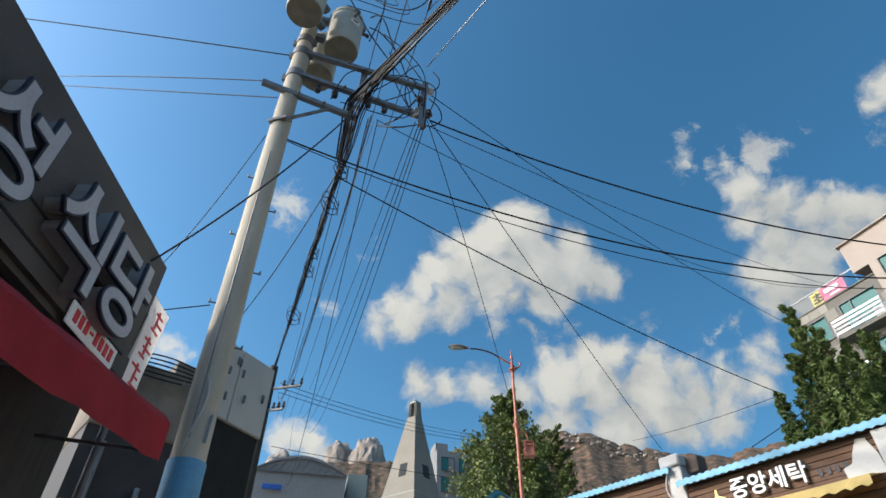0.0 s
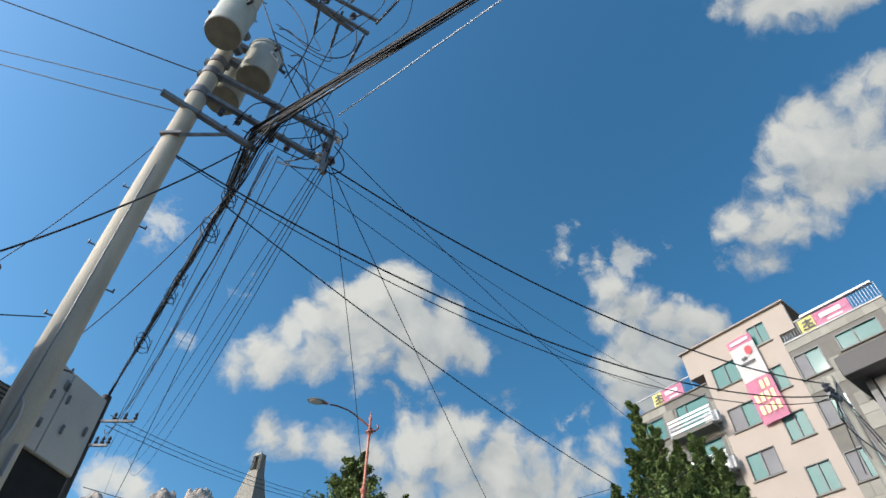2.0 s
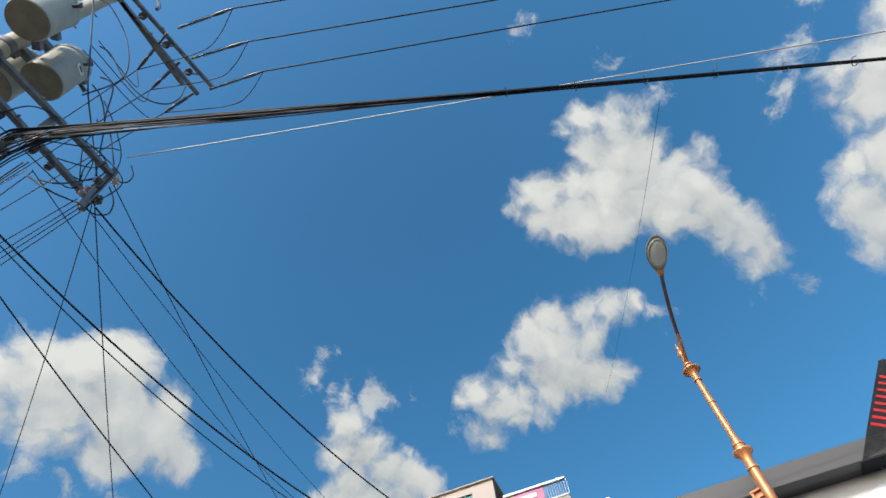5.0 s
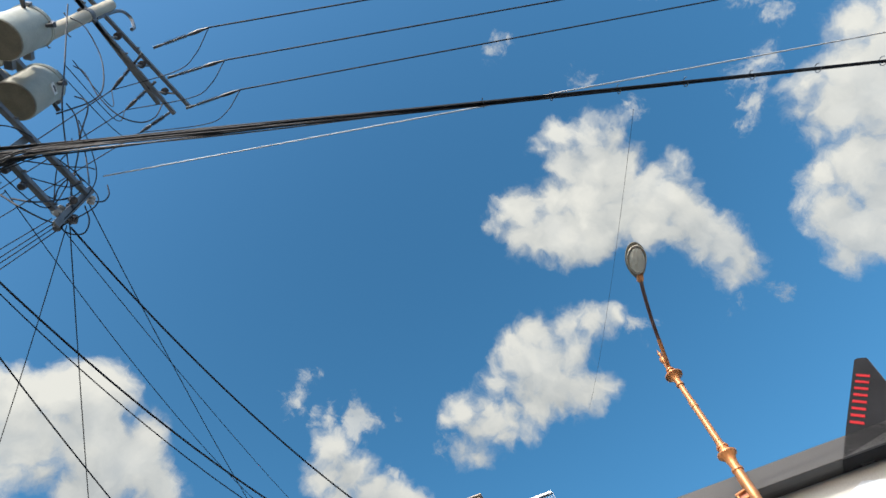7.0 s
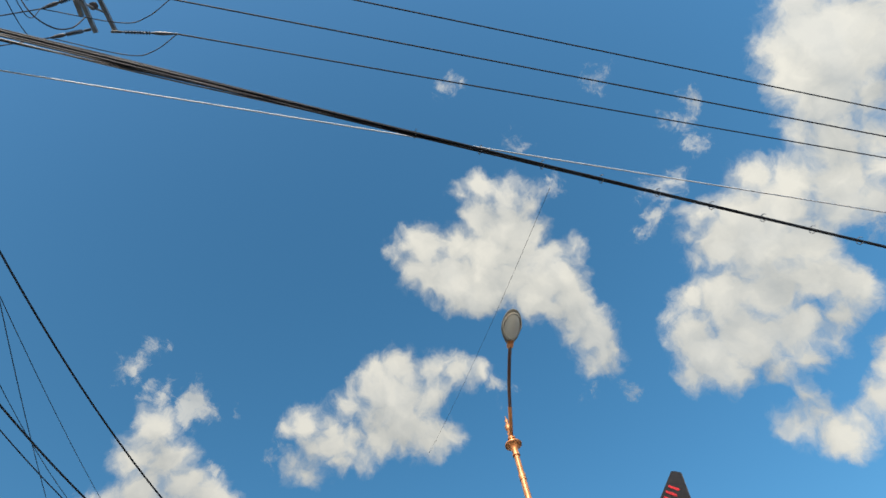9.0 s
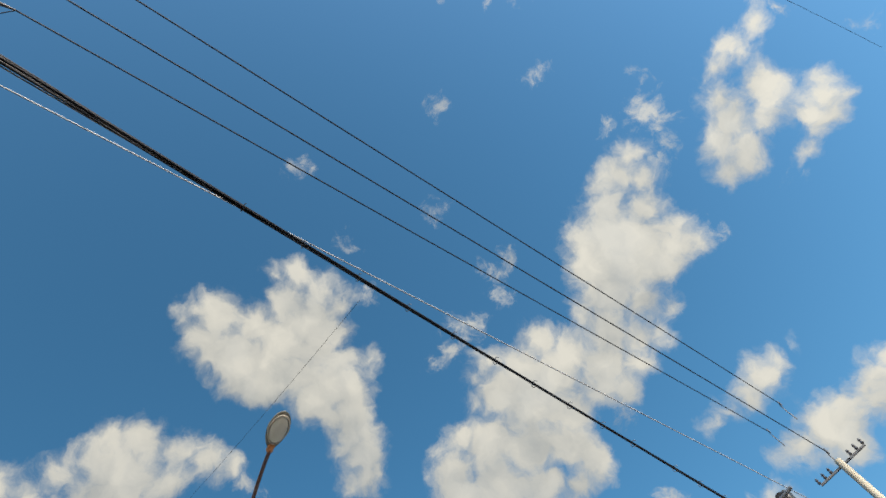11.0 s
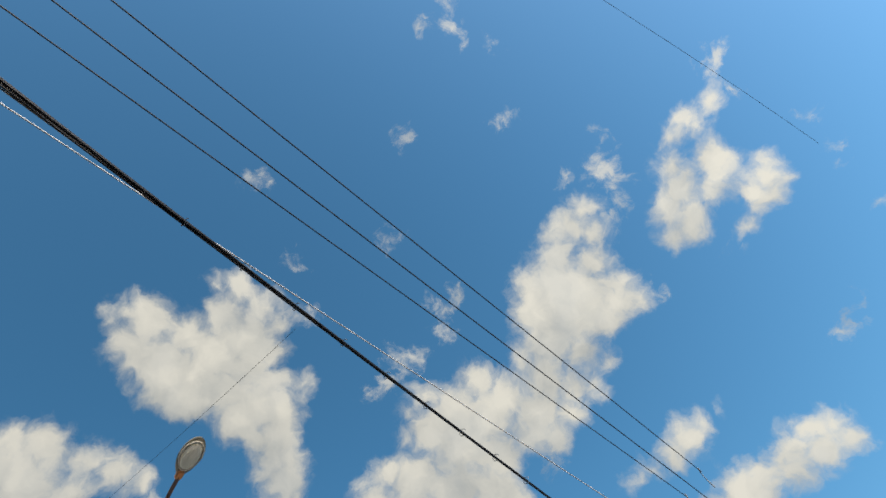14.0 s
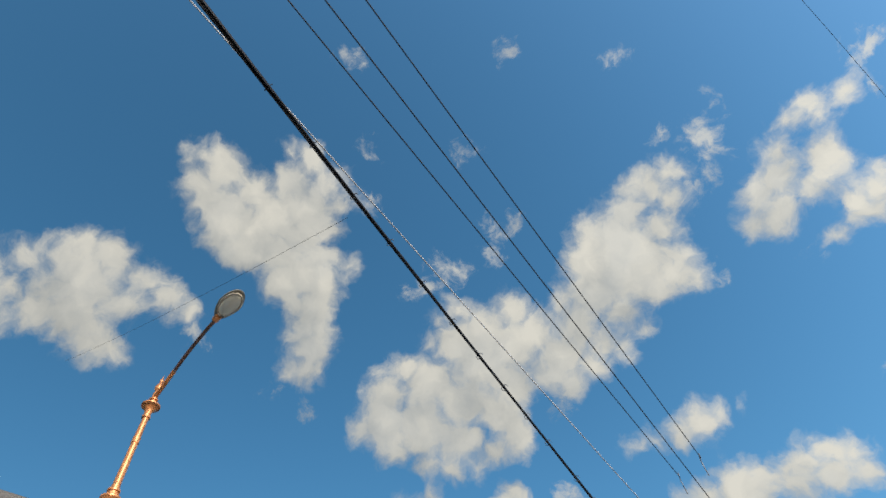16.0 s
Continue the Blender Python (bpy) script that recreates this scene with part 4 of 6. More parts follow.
# ---- street lamps ----
def street_lamp(x, y, knob_z, low_z, head, label, paint, g=1.0):
    """Ornamental post with a long arm to the lamp head; head is the lens centre in the world, g the girth."""
    t = thing("street_lamp", pose(x, y, 0), label, "street lamp", "street lamps")
    k, lo = knob_z, low_z

    def lathe(name, profile, label=""):
        return part(name, turned(B(), [(r * g, z) for r, z in profile], seg=22), paint, t, label)

    lathe("post", [(0.16, 0.1), (0.16, 0.5), (0.10, 0.6), (0.075, 0.62), (0.075, 1.2), (0.062, lo - 0.26)])
    lathe("collar", [(0.062, lo - 0.27), (0.08, lo - 0.27), (0.08, lo - 0.24), (0.062, lo - 0.23), (0.066, lo - 0.14), (0.085, lo - 0.06), (0.135, lo - 0.01), (0.135, lo + 0.015), (0.085, lo + 0.02), (0.07, lo + 0.06), (0.07, lo + 0.10), (0.085, lo + 0.105), (0.085, lo + 0.13), (0.058, lo + 0.135), (0.056, lo + 0.2)], "flared collar")
    lathe("upper_post", [(0.052, lo + 0.18), (0.044, k - 0.2)])
    mid = (k + lo) / 2 + 0.15
    lathe("bead", [(0.044, mid - 0.05), (0.056, mid - 0.05), (0.056, mid - 0.03), (0.05, mid), (0.056, mid + 0.03), (0.056, mid + 0.05), (0.044, mid + 0.05)])
    lathe("crown", [(0.045, k - 0.22), (0.062, k - 0.22), (0.062, k - 0.19), (0.047, k - 0.18), (0.055, k - 0.1), (0.09, k - 0.03), (0.14, k - 0.005), (0.14, k + 0.015), (0.07, k + 0.02), (0.05, k + 0.07), (0.05, k + 0.11), (0.066, k + 0.115), (0.066, k + 0.14), (0.045, k + 0.15), (0.045, k + 0.26), (0.03, k + 0.3)], "flared crown")
    lathe("finial", [(0.03, k + 0.3), (0.055, k + 0.34), (0.06, k + 0.39), (0.03, k + 0.45), (0.018, k + 0.47), (0.03, k + 0.5), (0.03, k + 0.53), (0.012, k + 0.56), (0.004, k + 0.62)])
    h = Vector(head) - Vector((x, y, 0))
    flat = Vector((h.x, h.y, 0)).normalized()
    back = smooth_path([Vector((0, 0, k + 0.14)) - flat * 0.02, Vector((0, 0, k + 0.06)) - flat * 0.12, Vector((0, 0, k + 0.16)) - flat * 0.22, Vector((0, 0, k + 0.26)) - flat * 0.2])
    part("scroll", tube(B(), back, lambda u: (0.04 - 0.012 * u) * g, 8), paint, t)
    root = Vector((0, 0, k + 0.16))
    neck = h - flat * 0.34 + Vector((0, 0, -0.02))
    part("sleeve", tube(B(), [root, root.lerp(neck, 0.1) + Vector((0, 0, 0.02)), root.lerp(neck, 0.2) + Vector((0, 0, 0.05)), root.lerp(neck, 0.3) + Vector((0, 0, 0.08))], 0.034 * g, 10), paint, t)
    part("arm", tube(B(), smooth_path([root.lerp(neck, 0.24) + Vector((0, 0, 0.06)), root.lerp(neck, 0.5) + Vector((0, 0, 0.12)), root.lerp(neck, 0.8) + Vector((0, 0, 0.08)), neck]), 0.03 * g, 10), DARK_ARM, t, "dark bronze arm")
    # head: flattened egg with a bowl of glass below
    m = Matrix.Translation(h) @ flat.to_track_quat("X", "Z").to_matrix().to_4x4() @ Matrix.Diagonal((g, g, g, 1))
    hb = B()
    bmesh.ops.create_uvsphere(hb, u_segments=24, v_segments=12, radius=1)
    for v in hb.verts:
        s = 1 - 0.25 * max(0, -v.co.x)
        v.co = Vector((v.co.x * 0.36, v.co.y * 0.165 * s, v.co.z * (0.11 if v.co.z > 0 else 0.035)))
    hd = part("head", moved(hb, m), LAMP_GREY, t, "grey cobra-head lantern")
    rim = [Vector((math.cos(a) * 0.27 + 0.04, math.sin(a) * 0.145 * (1 - 0.2 * max(0, -math.cos(a))), -0.035)) for a in [q * math.pi / 12 for q in range(25)]]
    part("rim", moved(tube(B(), rim, 0.012, 6), m), SIGN_BACK, hd)
    gb = B()
    bmesh.ops.create_uvsphere(gb, u_segments=20, v_segments=10, radius=1)
    for v in gb.verts:
        v.co = Vector((v.co.x * 0.25 + 0.04, v.co.y * 0.125, -0.03 + min(0, v.co.z) * 0.075))
    part("lens", moved(gb, m), LENS, hd, "clouded glass bowl")
    part("socket", moved(box(B(), (-0.33, 0, -0.005), (0.16, 0.1, 0.09), bevel=0.02), m), paint, hd)
    # small lantern box on the post
    cb = B()
    c = Vector((0, 0, lo - 0.62)) - flat * 0.26
    for sx in (-1, 1):
        for sy in (-1, 1):
            box(cb, c + Vector((sx * 0.1, sy * 0.1, 0)), (0.025, 0.025, 0.34))
    box(cb, c + Vector((0, 0, 0.17)), (0.25, 0.25, 0.03), bevel=0.008)
    box(cb, c + Vector((0, 0, -0.17)), (0.25, 0.25, 0.03), bevel=0.008)
    box(cb, c + Vector((0, 0, 0.08)), (0.23, 0.23, 0.02))
    lb = part("lantern_box", cb, paint, t, "small open lantern frame")
    part("panel", box(B(), c, (0.16, 0.16, 0.3)), ROSE, lb)
    part("bracket", tube(B(), smooth_path([Vector((0, 0, lo - 0.2)), c + Vector((0, 0, 0.42)) + flat * 0.06, c + Vector((0, 0, 0.17))]), 0.02, 8), paint, t)


LX, LY = 7.908, 1.682
street_lamp(LX, LY, 7.84, 6.297, (6.214, 0.837, 8.55), "bronze ornamental street lamp with one long arm", COPPER)
street_lamp(1.88, 13.873, 9.159, 7.636, (0.427, 13.75, 9.763), "faded pink ornamental street lamp with one long arm", ROSE, 0.72)


# ---- facades ----
def window_unit(parent, x, z, w, h, y=0.0, split=0.5, screen=None):
    """Two-leaf sliding window set into the facade plane y; x, z is its middle."""
    wn = part("window", box(B(), (x, y + 0.09, z), (w, 0.02, h)), DARK_ROOM, parent)
    fb = B()
    f = 0.05
    for c, s in (((x, y, z + h / 2), (w + f, 0.1, f)), ((x, y, z - h / 2), (w + f, 0.1, f)), ((x - w / 2, y, z), (f, 0.1, h - f)), ((x + w / 2, y, z), (f, 0.1, h - f)), ((x - w / 2 + w * split, y + 0.01, z), (f, 0.08, h - f))):
        box(fb, c, s)
    part("frame", fb, FRAME_DARK, wn)
    part("sill", box(B(), (x, y - 0.05, z - h / 2 - 0.05), (w + 0.14, 0.14, 0.05)), STONE_JOINT, wn)
    xl, xr, xm = x - w / 2, x + w / 2, x - w / 2 + w * split
    for k, (a, b) in enumerate(((xl, xm), (xm, xr))):
        mat = GRILLE if screen == k else TEAL_GLASS
        part("pane", box(B(), ((a + b) / 2, y + 0.03 + 0.015 * k, z), (b - a - f * 0.6, 0.012, h - f)), mat, wn)


def wall_with_holes(bm, x0, x1, z0, z1, holes, y0, y1):
    """Wall slab between y0 and y1 with rectangular holes (x0, x1, z0, z1)."""
    xs = sorted({x0, x1, *[v for hh in holes for v in hh[:2]]})
    zs = sorted({z0, z1, *[v for hh in holes for v in hh[2:]]})
    for xa, xb in zip(xs, xs[1:]):
        for za, zb in zip(zs, zs[1:]):
            cx, cz = (xa + xb) / 2, (za + zb) / 2
            if any(hh[0] < cx < hh[1] and hh[2] < cz < hh[3] for hh in holes):
                continue
            box(bm, (cx, (y0 + y1) / 2, cz), (xb - xa, y1 - y0, zb - za))
    bmesh.ops.remove_doubles(bm, verts=bm.verts, dist=0.0005)
    return bm


def stone_cladding(parent, x0, x1, z0, z1, holes, y, seed):
    """Staggered stone slabs in front of a wall, left out at windows."""
    rng = random.Random(seed)
    bm = B()
    z = z1
    while z > z0 + 0.1:
        h = rng.choice((0.42, 0.52, 0.62))
        x = x0 - rng.uniform(0, 0.5)
        while x < x1:
            w = rng.uniform(0.35, 0.75)
            a, b, c, d = max(x, x0), min(x + w, x1), max(z - h, z0), z
            if b - a > 0.08 and not any(a < hh[1] + 0.03 and b > hh[0] - 0.03 and c < hh[3] + 0.03 and d > hh[2] - 0.1 for hh in holes):
                box(bm, ((a + b) / 2, y - 0.012 - rng.uniform(0, 0.006), (c + d) / 2), (b - a - 0.012, 0.022, d - c - 0.012))
            x += w
        z -= h
    return tagged(part("stone_cladding", bm, STONE, parent, "staggered grey stone slabs"), kind="stuff")


def print_bars(bm, x, z, w, h, rows, y, rng, fill=0.9):
    for k in range(rows):
        zz = z + h / 2 - (k + 0.5) * h / rows
        box(bm, (x, y, zz), (w * rng.uniform(fill * 0.8, fill), 0.006, h / rows * 0.55))
    return bm


def railing(parent, x0, x1, z, h, y, mat, step=0.12, label=""):
    rb = B()
    box(rb, ((x0 + x1) / 2, y, z + h), (x1 - x0, 0.05, 0.05))
    box(rb, ((x0 + x1) / 2, y, z + 0.08), (x1 - x0, 0.04, 0.04))
    n = int((x1 - x0) / step)
    r = part("railing", rb, mat, parent, label)
    bb = B()
    for k in range(n + 1):
        box(bb, (x0 + (x1 - x0) * k / n, y, z + h / 2 + 0.04), (0.02, 0.02, h - 0.08))
    part("balusters", bb, mat, r)


def apartment():
    """Five-storey apartment house; local x runs along its street face, z up."""
    t = thing("apartment_house", pose(18.683, 20.728, 0, 0, 0, -65.921), "cream plaster and grey stone apartment house with green windows", "apartment house")
    top, par = 19.55, 17.5
    cl, cr = 0.75, 4.72
    F = 2.24
    wins = []
    for k in range(7):
        wins.append((1.8, 17.5 - F * k, 1.3, 1.12, (None, 0, 1, None, 0, None, 1)[k]))
        wins.append((3.72, 16.22 - F * k, 0.98, 1.15, None))
    wins.append((3.9, 18.6, 0.85, 1.1, None))
    holes = [(x - w / 2, x + w / 2, z - h / 2, z + h / 2) for x, z, w, h, s in wins]
    b = wall_with_holes(B(), cl, cr, 0, 18.1, [q for q in holes if q[3] < 18.1], 0, 0.25)
    part("wall", b, PLASTER, t, "cream plaster front")
    b = wall_with_holes(B(), 0.0, 5.475, 18.1, top, [q for q in holes if q[3] > 18.1], -0.004, 0.25)
    part("parapet", b, PLASTER, t, "cream plaster top storey")
    part("side_wall", box(B(), (2.75, 3.3, top / 2), (3.8, 6.0, top - 0.3)), PLASTER, t)
    part("coping", box(B(), (2.73, 3.0, top + 0.03), (5.7, 6.3, 0.07), bevel=0.01), PLASTER, t)
    part("eave", box(B(), (0.38, 1.25, 18.28), (0.72, 2.1, 0.3)), PLASTER, t)
    for x, z, w, h, s in wins:
        window_unit(t, x, z, w, h, 0.05, 0.5, s)
    # stone wings
    for x0, x1, seed in ((-3.5, cl, 1), (cr, 9.0, 2)):
        ws = []
        for k in range(6):
            z = 16.4 - F * k
            if seed == 1:
                ws += [(-2.6, z, 1.1, 1.15), (-0.4, z, 1.75, 1.35)]
            else:
                ws += [(5.35, z - 0.18, 1.15, 1.15), (7.5, z + 0.1, 1.7, 0.75)]
        hs = [(x - w / 2, x + w / 2, z - h / 2, z + h / 2) for x, z, w, h in ws]
        part("wing_wall", wall_with_holes(B(), x0, x1, 0, par, hs, 0.02, 0.3), STONE_JOINT, t)
        part("wing_body", box(B(), ((x0 + x1) / 2, 3.8, par / 2 - 0.05), (x1 - x0, 6.9, par - 0.1)), STONE_JOINT, t)
        stone_cladding(t, x0, x1, 6.0, par, hs, 0.02, seed)
        for i, (x, z, w, h) in enumerate(ws):
            window_unit(t, x, z, w, h, 0.06, 0.42 if seed == 2 else 0.3, 0 if seed == 2 and i % 2 == 0 else None)
        part("wing_coping", box(B(), ((x0 + x1) / 2, 0.15, par + 0.03), (x1 - x0 - 0.02, 0.4, 0.06)), OLD_WHITE if seed == 2 else STONE_JOINT, t)
    # end face of the right wing, and stepped units behind
    stone_side = stone_cladding(t, 0.0, 6.5, 10.0, par, [], 0.0, 5)
    stone_side.matrix_basis = pose(9.02, 0.3, 0, 0, 0, 90)
    for k in range(3):
        x0, y0 = 9.3 + 1.9 * k, 2.2 + 1.6 * k
        ub = part("rear_unit", box(B(), (x0 + 0.7, y0 + 3, 8.75), (1.9, 6, 17.5)), STONE_JOINT, t)
        railing(ub, x0 - 0.1, x0 + 1.1, 17.5, 0.5, y0 + 0.1, WHITE_PAINT, 0.14)
        part("unit_cap", box(B(), (x0 + 0.55, y0 + 0.1, 18.04), (1.5, 0.22, 0.07)), WHITE_PAINT, ub)
    # roof terraces with rails
    railing(t, cr + 0.1, 9.0, par + 0.02, 0.85, 0.1, GALV, 0.12)
    part("terrace_rail_cap", box(B(), (7.4, 0.06, par + 0.9), (3.1, 0.2, 0.09)), WHITE_PAINT, t, "white rail cap")
    railing(t, -3.5, 0.0, par + 0.02, 0.85, 0.1, GALV, 0.9)
    part("terrace_post", box(B(), (-3.42, 0.1, par + 0.45), (0.14, 0.14, 0.9)), STONE_JOINT, t)
    # balconies of the left wing
    for k in range(5):
        z = 15.35 - F * k
        bb = part("balcony", box(B(), (-0.45, -0.35, z - 0.12), (2.2, 0.75, 0.14)), STONE_JOINT, t)
        for j in range(4):
            part("slat", box(B(), (-0.4, -0.72, z + 0.1 + 0.2 * j), (2.3, 0.03, 0.11), bevel=0.008), WHITE_PAINT if j != 1 else GALV, bb)
        part("rail_post", box(B(), (0.72, -0.72, z + 0.3), (0.05, 0.05, 0.8)), GALV, bb)
        part("rail_post", box(B(), (-1.52, -0.72, z + 0.3), (0.05, 0.05, 0.8)), GALV, bb)
        part("air_conditioner", box(B(), (0.55, -0.35, z + 0.25), (0.7, 0.3, 0.55), bevel=0.03), OLD_WHITE, bb)
    return t


apt = apartment()
APT = apt.matrix_basis.copy()


def draped(w, h, wave=0.02, nx=10, nz=24, seed=0):
    """Hanging cloth w x h, top left at the origin, with folds and a thickness."""
    bm = B()
    g = []
    for j in range(nz + 1):
        g.append([])
        for i in range(nx + 1):
            x, z = w * i / nx, -h * j / nz
            y = wave * (math.sin(x * 7 + z * 2.3 + seed) + 0.6 * math.sin(z * 5 - x * 3 + seed * 2))
            g[-1].append(bm.verts.new((x, y, z)))
    for j in range(nz):
        for i in range(nx):
            bm.faces.new((g[j][i], g[j + 1][i], g[j + 1][i + 1], g[j][i + 1]))
    bmesh.ops.solidify(bm, geom=bm.faces[:], thickness=0.008)
    return bm


def wall_banner():
    p = (2.431, 18.789)
    w, h = 1.2, 4.4
    t = thing("wall_banner", APT @ pose(p[0] - 0.02, -0.2, p[1], 0, -1.5, 0), "pink and white advertising banner hung down the wall", "banner")
    part("cloth_top", draped(w, 0.45), PINK_CLOTH, t)
    part("cloth_middle", moved(draped(w, 1.85), pose(0, 0, -0.45)), WHITE_CLOTH, t)
    part("cloth_bottom", moved(draped(w, 2.1), pose(0, 0, -2.3)), PINK_CLOTH, t)
    rng = random.Random(2)
    part("heading", print_bars(B(), w / 2, -0.23, 1.0, 0.25, 1, -0.05, rng), WHITE_CLOTH, t)
    lb = turned(B(), [(0.17, 0), (0.17, 0.01)], seg=20)
    part("emblem", moved(lb, pose(0.84, -0.055, -0.85, 90, 0, 0) @ Matrix.Diagonal((1, 1.3, 1, 1))), RED_INK, t, "red round emblem")
    part("print_line", print_bars(B(), 0.58, -1.45, 0.8, 0.24, 1, -0.05, rng), BLACK_INK, t)
    part("print_line", print_bars(B(), 0.5, -1.15, 0.35, 0.2, 1, -0.05, rng), BLACK_INK, t)
    for k, x, ww in ((0, 0.82, 0.5), (1, 0.6, 1.0), (2, 0.62, 1.0)):
        n = 2 if k == 0 else 4
        for j in range(n):
            part("number_bar", box(B(), (x - ww / 2 + ww * (j + 0.5) / n, -0.05, -2.68 - 0.56 * k), (ww / n * 0.6, 0.006, 0.4), bevel=0.002), YELLOW_CLOTH, t, "plain yellow bar")


wall_banner()


def rail_banner(x, z, w, h, y, label):
    t = thing("rail_banner", APT @ pose(x, y, z), label, "banner", "rail banners")
    part("yellow_cloth", moved(draped(w * 0.3, h, 0.012, 5, 6), pose(0, 0, h)), YELLOW_CLOTH, t)
    part("pink_cloth", moved(draped(w * 0.7, h, 0.012, 8, 6), pose(w * 0.3, 0, h)), PINK_CLOTH, t)
    lettering("letter", "초", h * 0.85, 0.01, BLACK_INK, t, pose(w * 0.04, -0.035, h * 0.15), "black letter")
    part("print_bars", print_bars(B(), w * 0.63, h * 0.62, w * 0.55, h * 0.5, 1, -0.035, random.Random(1)), WHITE_CLOTH, t)
    part("print_bars", print_bars(B(), w * 0.68, h * 0.2, w * 0.4, h * 0.2, 1, -0.035, random.Random(1)), WHITE_CLOTH, t)


rail_banner(5.65, 17.52, 2.2, 0.72, -0.03, "yellow and pink banner tied to the terrace rail")
rail_banner(-2.28, 17.58, 1.75, 0.7, 0.03, "yellow and pink banner tied to the roof rail")


# ---- outdoor shop with the printed wall ----
def print_shop():
    t = thing("clothing_shop", pose(7.123, 5.076, 0, 0, 0, -65.921), "low shop with a dark grey canopy and a printed white wall", "shop")
    part("fascia", box(B(), (6.0, 0.1, 6.215), (12.0, 0.2, 0.30), bevel=0.01), SLATE, t, "dark grey canopy fascia")
    part("end_fascia", box(B(), (0.1, 0.7, 6.215), (0.2, 0.99, 0.30), bevel=0.01), SLATE, t)
    part("roof_deck", box(B(), (6.1, 3.25, 6.28), (11.8, 6.0, 0.12)), SLATE, t)
    part("soffit", box(B(), (6.1, 0.3, 6.1), (11.8, 0.22, 0.04)), SOFFIT, t)
    for k in range(6):
        sp = part("spot_fitting", box(B(), (1.5 + 1.85 * k, 0.3, 6.07), (0.2, 0.07, 0.04), bevel=0.008), WHITE_PAINT, t)
        part("bezel", box(B(), (1.5 + 1.85 * k, 0.3, 6.078), (0.24, 0.1, 0.02)), GALV, sp)
    part("wall_body", box(B(), (6.1, 2.98, 3.15), (11.6, 5.0, 6.3)), OLD_WHITE, t)
    part("print_field", box(B(), (6.12, 0.44, 4.35), (11.76, 0.08, 3.52)), PRINT_WHITE, t, "white printed film")
    part("corner_post", box(B(), (0.18, 0.4, 3.3), (0.09, 0.14, 5.58)), FRAME_DARK, t)
    y = 0.396

    def art(name, outline, mat, dy, label=""):
        part(name, moved(slab(B(), outline, 0.003), pose(0, y - dy, 0)), mat, t, label)

    rng = random.Random(7)
    shore = [(0.25, 5.40)] + [(0.25 + 0.11 * k, 5.535 - 0.006 * k + 0.03 * math.sin(k * 0.5) + rng.uniform(-0.012, 0.012)) for k in range(16)] + [(2.2, 5.36), (2.2, 5.33)]
    art("printed_water", [(0.25, 4.0), (0.25, 5.41), (2.2, 5.36), (11.8, 5.2), (11.8, 4.0)], PRINT_LAKE, 0.003, "printed pale lake")
    art("printed_shore", shore, PRINT_SHORE, 0.007, "printed brown wooded shore")
    art("printed_sky", [(1.9, 5.3), (2.4, 5.45), (2.9, 5.55), (3.6, 5.62), (4.5, 5.7), (11.8, 5.75), (11.8, 5.0), (2.6, 5.1)], PRINT_SKY, 0.007, "printed blue sky")
    art("printed_peak", [(2.3, 5.40), (2.7, 5.56), (3.0, 5.6), (3.3, 5.72), (3.6, 5.66), (4.1, 5.85), (4.5, 5.7), (5.0, 5.9), (5.6, 5.72), (6.4, 5.88), (7.4, 5.6), (7.4, 5.35), (5.0, 5.45), (3.6, 5.5)], PRINT_SNOW, 0.011, "printed grey mountain")
    p, q = (1.13, 5.80), (1.27, 5.53)
    lettering("slogan", "세상은", 0.265, 0.004, BLACK_INK, t, pose(p[0], y - 0.008, p[1]), "dark printed slogan")
    lettering("slogan", "문 밖에 있다", 0.265, 0.004, BLACK_INK, t, pose(q[0], y - 0.008, q[1]), "dark printed slogan")
    b = B()
    for k in range(5):
        box(b, (p[0] + 0.88, y - 0.006, p[1] + 0.06 - 0.03 * k), (0.2, 0.004, 0.012))
    part("small_print", b, BLACK_INK, t)
    return t


shop = print_shop()
SHOP = shop.matrix_basis.copy()


def roof_sign():
    """Black box sign standing on the canopy roof."""
    t = thing("roof_sign", SHOP @ pose(5.2, 0.0, 6.45), "black box sign with red marks on the shop roof", "sign")
    part("case", slab(B(), [(-0.35, -0.4), (0.0, 0.02), (0.84, 0.98), (0.9, 0.98), (1.0, 0.94), (0.92, 0.42), (0.82, 0.16), (0.55, -0.4)], 0.34), SIGN_BLACK, t, "black tapered case")
    part("case_side", moved(box(B(), (0, 0.17, 0), (0.02, 0.3, 0.5)), pose(0.965, 0, 0.68, 0, 9, 0)), FRAME_DARK, t, "dull grey side of the case")
    for k in range(8):
        part("red_mark", box(B(), (0.16 + 0.083 * k, -0.006, 0.02 + 0.093 * k), (0.17, 0.008, 0.045), Matrix.Rotation(radians(35), 3, "Y")), DARK_RED, t, "slanted red bar")
    part("floodlight", box(B(), (0.9, 0.12, 0.12), (0.12, 0.16, 0.2), bevel=0.03), FRAME_DARK, t)
    part("strut", bar(B(), (0.98, 0.25, -0.4), (0.88, 0.12, 0.12), 0.02), OLD_STEEL, t)


roof_sign()


# ---- laundry row ----
LAU = pose(4.12, 10.141, 0, 0, 0, -52.644)


